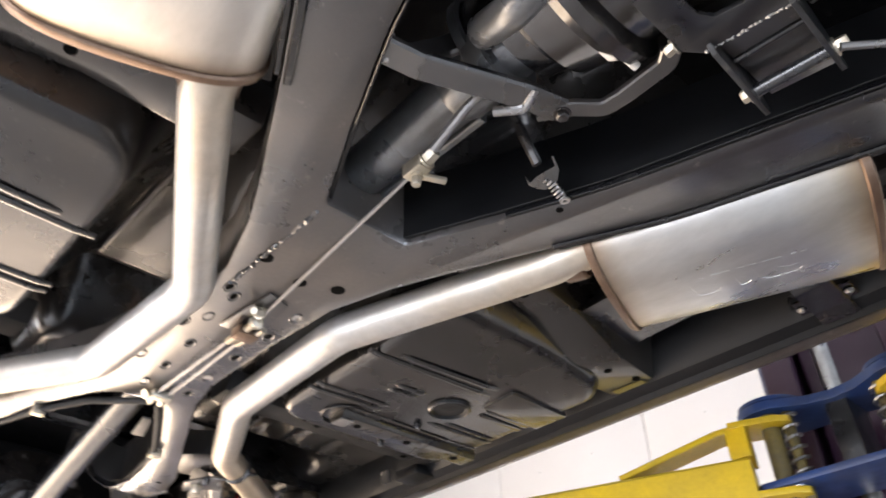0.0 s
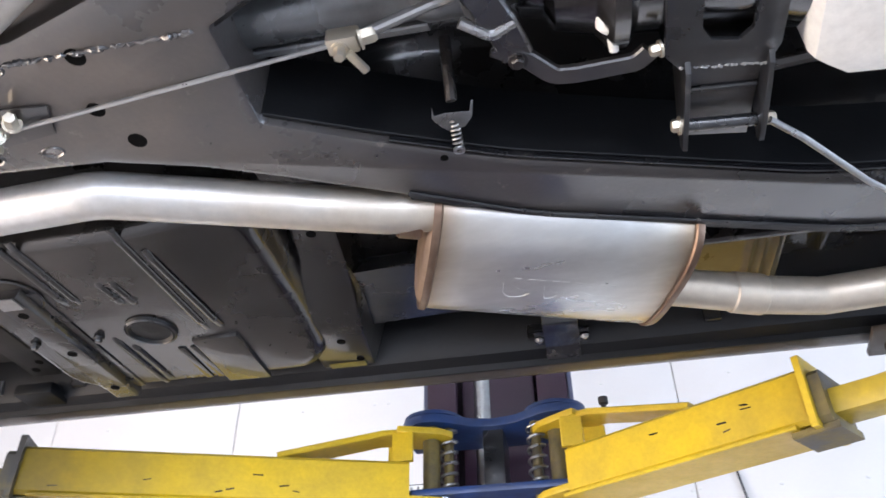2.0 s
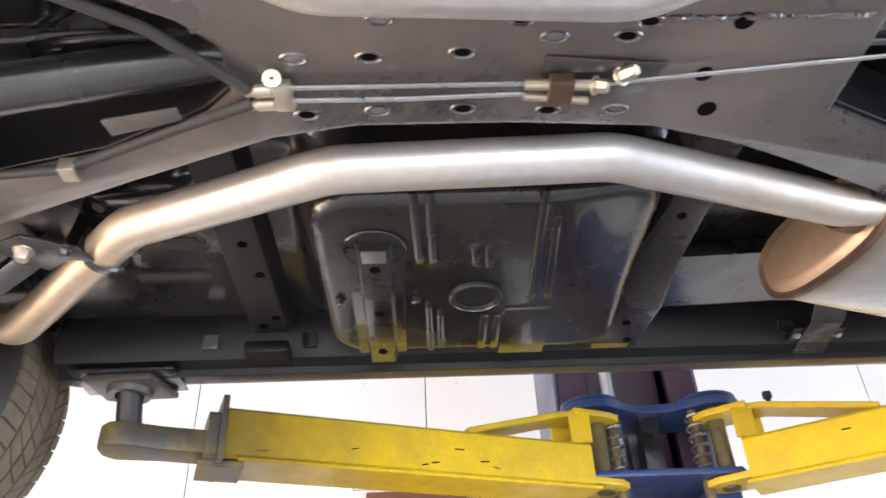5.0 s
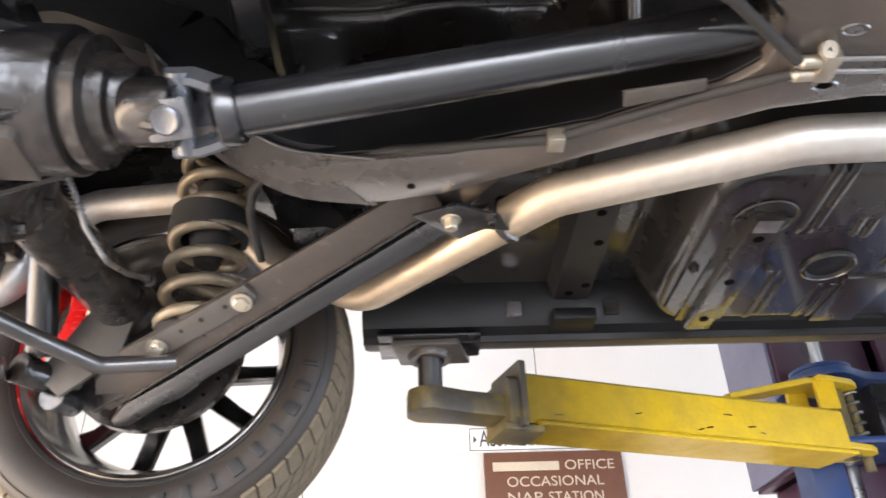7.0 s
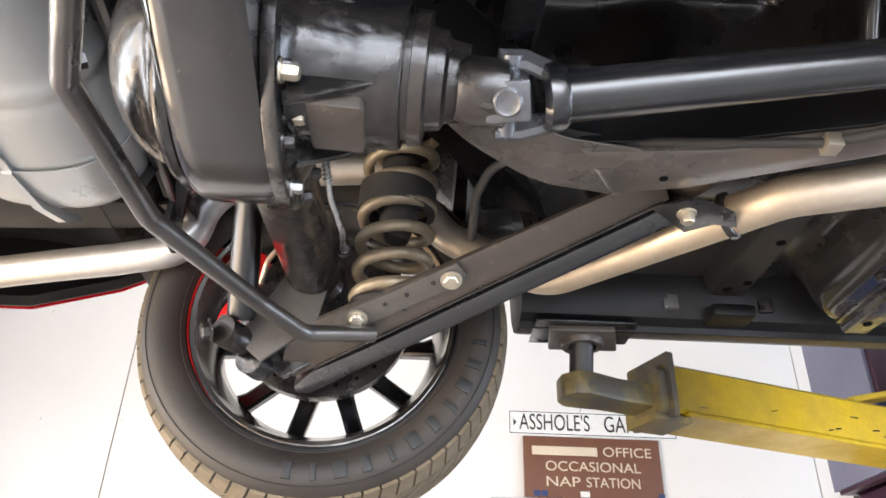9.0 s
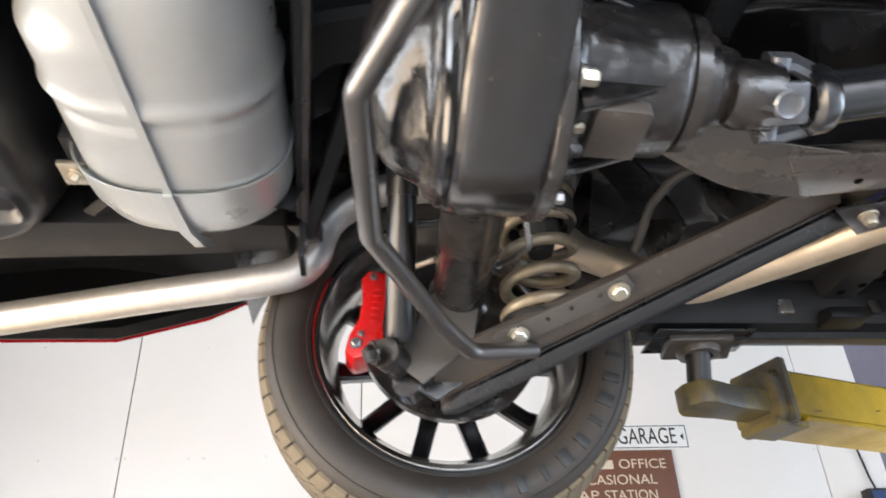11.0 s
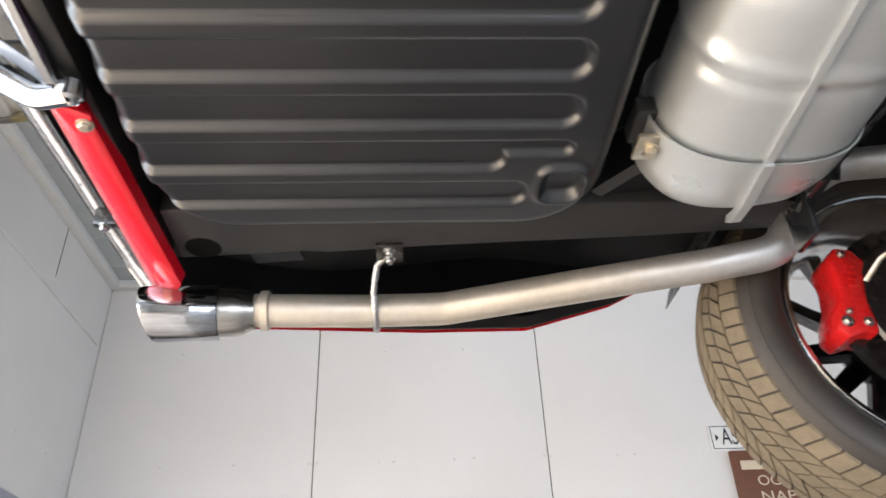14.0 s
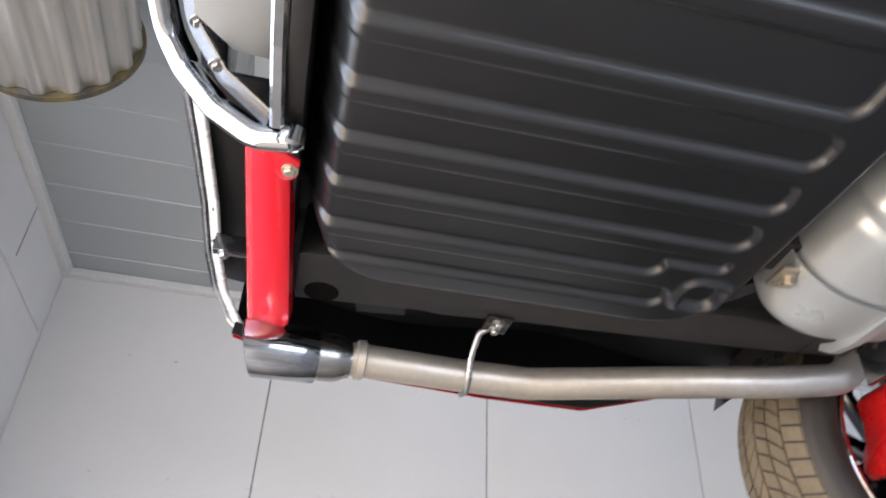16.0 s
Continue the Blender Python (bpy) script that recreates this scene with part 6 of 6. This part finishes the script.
part("seam_rib", sweep([(TX - 0.045, -0.15, 2.088), (TX - 0.024, 0.45, 2.086), (TX - 0.010, 0.868, 2.086)], [(-0.007, -0.006), (-0.003, 0.008), (0.000, 0.008), (0.004, -0.006)]), SILVER, st_)
part("seam_rib", sweep([(TX - 0.010, 0.865, 2.084), (TX - 0.004, 0.96, 2.086), (TX + 0.004, 1.02, 2.100), (TX + 0.012, 1.058, 2.122)], [(-0.009, -0.009), (-0.004, 0.010), (0.001, 0.010), (0.006, -0.009)], scales=[1, 1.0, 1.0, 0.6]), SILVER, st_)
part("strap_tab", box(-2.80, -2.755, 0.875, 0.925, 2.136, 2.144, 0.002), ZINC, st_)
part("strap_bolt", bolt((-2.778, 0.90, 2.136), (-0.3, 0, -1), 0.008, 0.014), ZINC, st_)
# crossmember ahead of the tank
part("rear_crossmember", bar([(-2.435, -0.1, 2.24), (-2.445, 0.6, 2.24), (-2.47, 1.05, 2.235)], 0.02, 0.14, c=0.004), DULL, car, "black rear crossmember")
part("crossmember_edge", bar([(-2.425, -0.1, 2.165), (-2.435, 0.6, 2.165), (-2.468, 1.08, 2.17)], 0.012, 0.01, c=0.002), BLACK, car)
part("tail_strut", bar([(-2.470, 1.10, 2.175), (-2.41, 0.93, 2.26), (-2.37, 0.80, 2.33)], 0.03, 0.05, bend=0.05, c=0.004), DULL, car, "black diagonal body strut")
part("tailpipe_mount", box(-2.475, -2.465, 1.06, 1.13, 2.10, 2.19, 0.002), SATIN, car)
part("drip_bracket", prism([(-2.50, 1.08), (-2.45, 1.08), (-2.44, 1.13), (-2.47, 1.14)], 2.17, 2.20, 0.002), GREASE, car)

# ---- black ribbed fuel tank
FB = 2.114
def ftank(x, y):
    e = rrect(x, y, -3.166, 0.515, 0.371, 0.592, 0.165)
    z = FB + 0.16 * smooth01(-0.068, 0.006, e) ** 1.5
    yy = y if y > 0.515 else 1.03 - y
    e2 = 1.0
    for c0, c1, x1 in ((0.480, 0.563, -2.914), (0.587, 0.653, -2.906), (0.678, 0.743, -2.900), (0.769, 0.831, -2.897), (0.856, 0.889, -2.894), (0.856, 0.922, -2.985), (0.945, 1.004, -2.946)):
        e2 = min(e2, rrect(x, yy, (x1 - 3.62) / 2, (c0 + c1) / 2, (x1 + 3.62) / 2, (c1 - c0) / 2, min(0.026, (c1 - c0) / 2.1)))
    z += 0.010 * (1 - smooth01(-0.008, 0.002, e2))
    # drain boss
    d = (abs((x + 2.901) / 1.12) ** 3 + abs((y - 0.950) / 1.25) ** 3) ** (1 / 3)
    z -= 0.010 * math.exp(-((d - 0.031) / 0.005) ** 2)
    z += 0.007 * (1 - smooth01(0.019, 0.024, d))
    return z


ft = part("fuel_tank", sheet(ftank, -3.552, -2.80, -0.08, 1.11, 236, 360), TANK, car, "black ribbed pressed-steel fuel tank", angle=70)
part("tank_wall", loft_rings([[(p[0], p[1], z) for p in [(-3.150 + 0.335 * math.copysign(abs(math.cos(t)) ** 0.5, math.cos(t)), 0.515 + 0.555 * math.copysign(abs(math.sin(t)) ** 0.35, math.sin(t))) for t in (2 * math.pi * i / 64 for i in range(64))]] for z in (2.255, 2.40)]), BLACK, ft)
part("tank_strap_bracket", box(-2.80, -2.765, 0.86, 0.93, 2.17, 2.20, 0.004), RUBBER, ft)

# ---- tail: rails, trunk drop, quarter panel, valance and bumper
rr = part("rear_rail", prism([(-2.50, 1.06), (-3.44, 1.062), (-3.515, 1.07), (-3.515, 1.212), (-3.30, 1.195), (-3.26, 1.20), (-3.10, 1.185), (-2.70, 1.16), (-2.50, 1.14)], 2.157, 2.26, 0.006), POSTBLK, car, "dark grey rear frame rail")
part("hole", lathe([(0, 0.03), (0.001, 0.03), (0.001, 0)], (-3.470, 1.178, 2.1572), (-3.470, 1.178, 1), 24), DARK, rr)
part("rear_rail", prism([(-2.70, -0.06), (-3.44, -0.062), (-3.49, -0.07), (-3.49, -0.19), (-2.70, -0.16)], 2.157, 2.26, 0.006), POSTBLK, car)
part("trunk_floor", box(-3.6, -1.94, -0.46, 1.46, 2.50, 2.53, 0), DULL, car)
part("trunk_drop", sheet(lambda x, y: 2.30 + 0.02 * math.sin(x * 9) * math.sin(y * 20), -3.55, -2.40, 1.10, 1.49, 36, 16), DULL, car)
part("body_mount", lathe([(0, 0), (0, 0.035), (0.02, 0.045), (0.05, 0.045), (0.06, 0.03), (0.06, 0)], (-3.37, 1.275, 2.225), (-3.37, 1.275, 2.4), 24), DARK, car)
part("mount_tab", prism([(-3.42, 1.20), (-3.33, 1.19), (-3.31, 1.27), (-3.40, 1.28)], 2.185, 2.195, 0.003), DULL, car)
bm = bmesh.new()
arcs = [[bm.verts.new((AX[0] + r * math.cos(t), y, AX[1] + r * math.sin(t))) for t in (radians(k) for k in range(14, 168, 6))] for y, r in ((0.96, 0.28), (0.98, 0.35), (1.02, 0.40), (1.44, 0.405))]
for r0, r1 in zip(arcs, arcs[1:]):
    for i in range(len(r0) - 1):
        bm.faces.new((r0[i], r0[i + 1], r1[i + 1], r1[i]))
part("wheel_tub", bm, FLOORBLK, car)


def wall_strip(pts_low, height, out, thick=0.004):
    """An upright skin that follows a line on its lower edge."""
    bm = bmesh.new()
    a = [bm.verts.new(p) for p in pts_low]
    b = [bm.verts.new((p[0], p[1] + out * 0.6, p[2] + height * 0.4)) for p in pts_low]
    c = [bm.verts.new((p[0], p[1] + out, p[2] + height)) for p in pts_low]
    for r0, r1 in ((a, b), (b, c)):
        for i in range(len(a) - 1):
            bm.faces.new((r0[i], r0[i + 1], r1[i + 1], r1[i]))
    bmesh.ops.solidify(bm, geom=bm.faces, thickness=thick)
    return bm


qlow = rounded([(-2.535, 1.497, 2.40), (-2.60, 1.497, 2.245), (-2.70, 1.497, 2.195), (-2.88, 1.495, 2.143), (-3.10, 1.485, 2.138), (-3.45, 1.455, 2.140), (-3.62, 1.40, 2.16)], 0.05)
qp = part("quarter_panel", wall_strip(qlow, 0.22, 0.03), RED, car, "glossy red rear quarter panel")
part("quarter_inner", wall_strip([(p.x, p.y - 0.008, p.z + 0.010) for p in qlow], 0.20, 0.014, 0.002), DULL, qp)
part("quarter_lip", sweep([(p.x, p.y - 0.017, p.z + 0.012) for p in qlow], rect(0.026, 0.004, 0.001)), POSTBLK, qp)
# valance and bumper
part("rear_panel", box(-3.556, -3.530, -0.2, 1.212, 2.162, 2.40, 0.006), POSTBLK, car, "black rear cross panel")
vp = []
for k in range(24):
    t = k / 23
    right = V((-3.517, 1.238, 2.120)).lerp(V((-3.543, 0.800, 2.155)), t)
    left = V((-3.590, 1.350, 2.155)).lerp(V((-3.606, 0.805, 2.185)), t)
    row = [tuple(right + V((0.004, 0, 0.022)))]
    for q in (0.0, 0.08, 0.3, 0.55, 0.8, 0.94, 1.0):
        p = right.lerp(left, q)
        row.append((p.x, p.y, p.z - 0.016 * math.sin(math.pi * q) ** 0.8))
    row.append(tuple(left + V((-0.002, 0, 0.006))))
    vp.append(row)
bm = bmesh.new()
gv = [[bm.verts.new(p) for p in row] for row in vp]
for r0, r1 in zip(gv, gv[1:]):
    for i in range(len(r0) - 1):
        bm.faces.new((r0[i], r0[i + 1], r1[i + 1], r1[i]))
val = part("rear_valance", bm, RED, car, "glossy red rear valance panel")
part("valance_tab", prism([(-3.566, 0.802), (-3.546, 0.806), (-3.526, 0.820), (-3.527, 0.845), (-3.534, 0.857), (-3.545, 0.861), (-3.556, 0.850)], 2.130, 2.136, 0.002), RED, val, "bolted red end tab")
part("bolt", bolt((-3.538, 0.836, 2.130), (0, 0, -1), 0.0075, 0.008), ZINC, val)
edge = [(-3.580, 1.405, 2.160), (-3.615, 1.400, 2.190), (-3.650, 1.355, 2.232), (-3.662, 1.25, 2.243), (-3.664, 1.10, 2.244), (-3.676, 0.95, 2.255), (-3.690, 0.82, 2.268)]
et = part("bumper_edge", sweep(rounded(edge, 0.04), rect(0.024, 0.008, 0.002)), LIP, car, "thin bright lower bumper edge with bolt holes")
part("bumper_face", sweep(rounded([(x - 0.016, y + 0.004, z + 0.012) for x, y, z in edge], 0.04), rect(0.006, 0.020, 0.002)), CHROME, et)
for p in ((-3.657, 1.33, 2.238), (-3.660, 1.105, 2.239), (-3.663, 1.20, 2.239)):
    part("hole", lathe([(0, 0.006), (0.001, 0.006), (0.001, 0)], p, V(p) + V((0, 0, -1)), 14), DARK, et)
part("bumper_tie", box(-3.66, -3.60, 1.165, 1.18, 2.20, 2.235, 0.003), BLACK, et)
part("tie_bolt", bolt((-3.640, 1.172, 2.20), (0, 0, -1), 0.007, 0.010), STEEL, et)
part("bumper_gap_panel", prism([(-3.672, 0.82), (-3.560, 0.82), (-3.560, 1.38), (-3.652, 1.36), (-3.664, 1.25)], 2.262, 2.270, 0.002), DULL, et)
bmp = part("rear_bumper", sweep(rounded([(-3.540, 0.790, 2.142), (-3.585, 0.802, 2.146), (-3.64, 0.800, 2.180), (-3.69, 0.795, 2.235), (-3.72, 0.775, 2.275), (-3.735, 0.70, 2.300), (-3.74, 0.40, 2.31), (-3.74, -0.10, 2.31)], 0.05), [(0.015 * math.cos(t), 0.019 * math.sin(t)) for t in (2 * math.pi * i / 18 for i in range(18))]), CHROME, car, "curved chrome rear bumper bar")
part("bumper_flange", sweep(rounded([(-3.570, 0.775, 2.155), (-3.635, 0.762, 2.200), (-3.682, 0.735, 2.255), (-3.698, 0.62, 2.285), (-3.70, 0.2, 2.29)], 0.03), rect(0.030, 0.006, 0.002)), DARKCHROME, bmp)
part("bumper_rib", sweep(rounded([(-3.560, 0.775, 2.150), (-3.566, 0.66, 2.168), (-3.575, 0.2, 2.185)], 0.03), rect(0.018, 0.020, 0.004)), CHROME, bmp)
part("bumper_curl", lathe([(0, 0.004), (0.0, 0.017), (0.022, 0.019), (0.026, 0.014), (0.016, 0.006)], (-3.540, 0.782, 2.152), (-3.545, 0.80, 2.10), 24), CHROME, bmp)
part("bumper_plate", prism([(-3.585, 0.75), (-3.63, 0.745), (-3.675, 0.70), (-3.69, 0.2), (-3.585, 0.2)], 2.232, 2.238, 0.001), SILVER, bmp, "grey inner bumper plate")
for x, y, z in ((-3.645, 0.752, 2.208), (-3.676, 0.728, 2.252), (-3.695, 0.62, 2.281)):
    part("bolt", bolt((x, y, z), (0.3, 0, -1), 0.007, 0.008), STEEL, bmp)
part("lower_body", box(-3.70, -3.66, -0.3, 1.25, 2.34, 2.60, 0.01), SATIN, car)
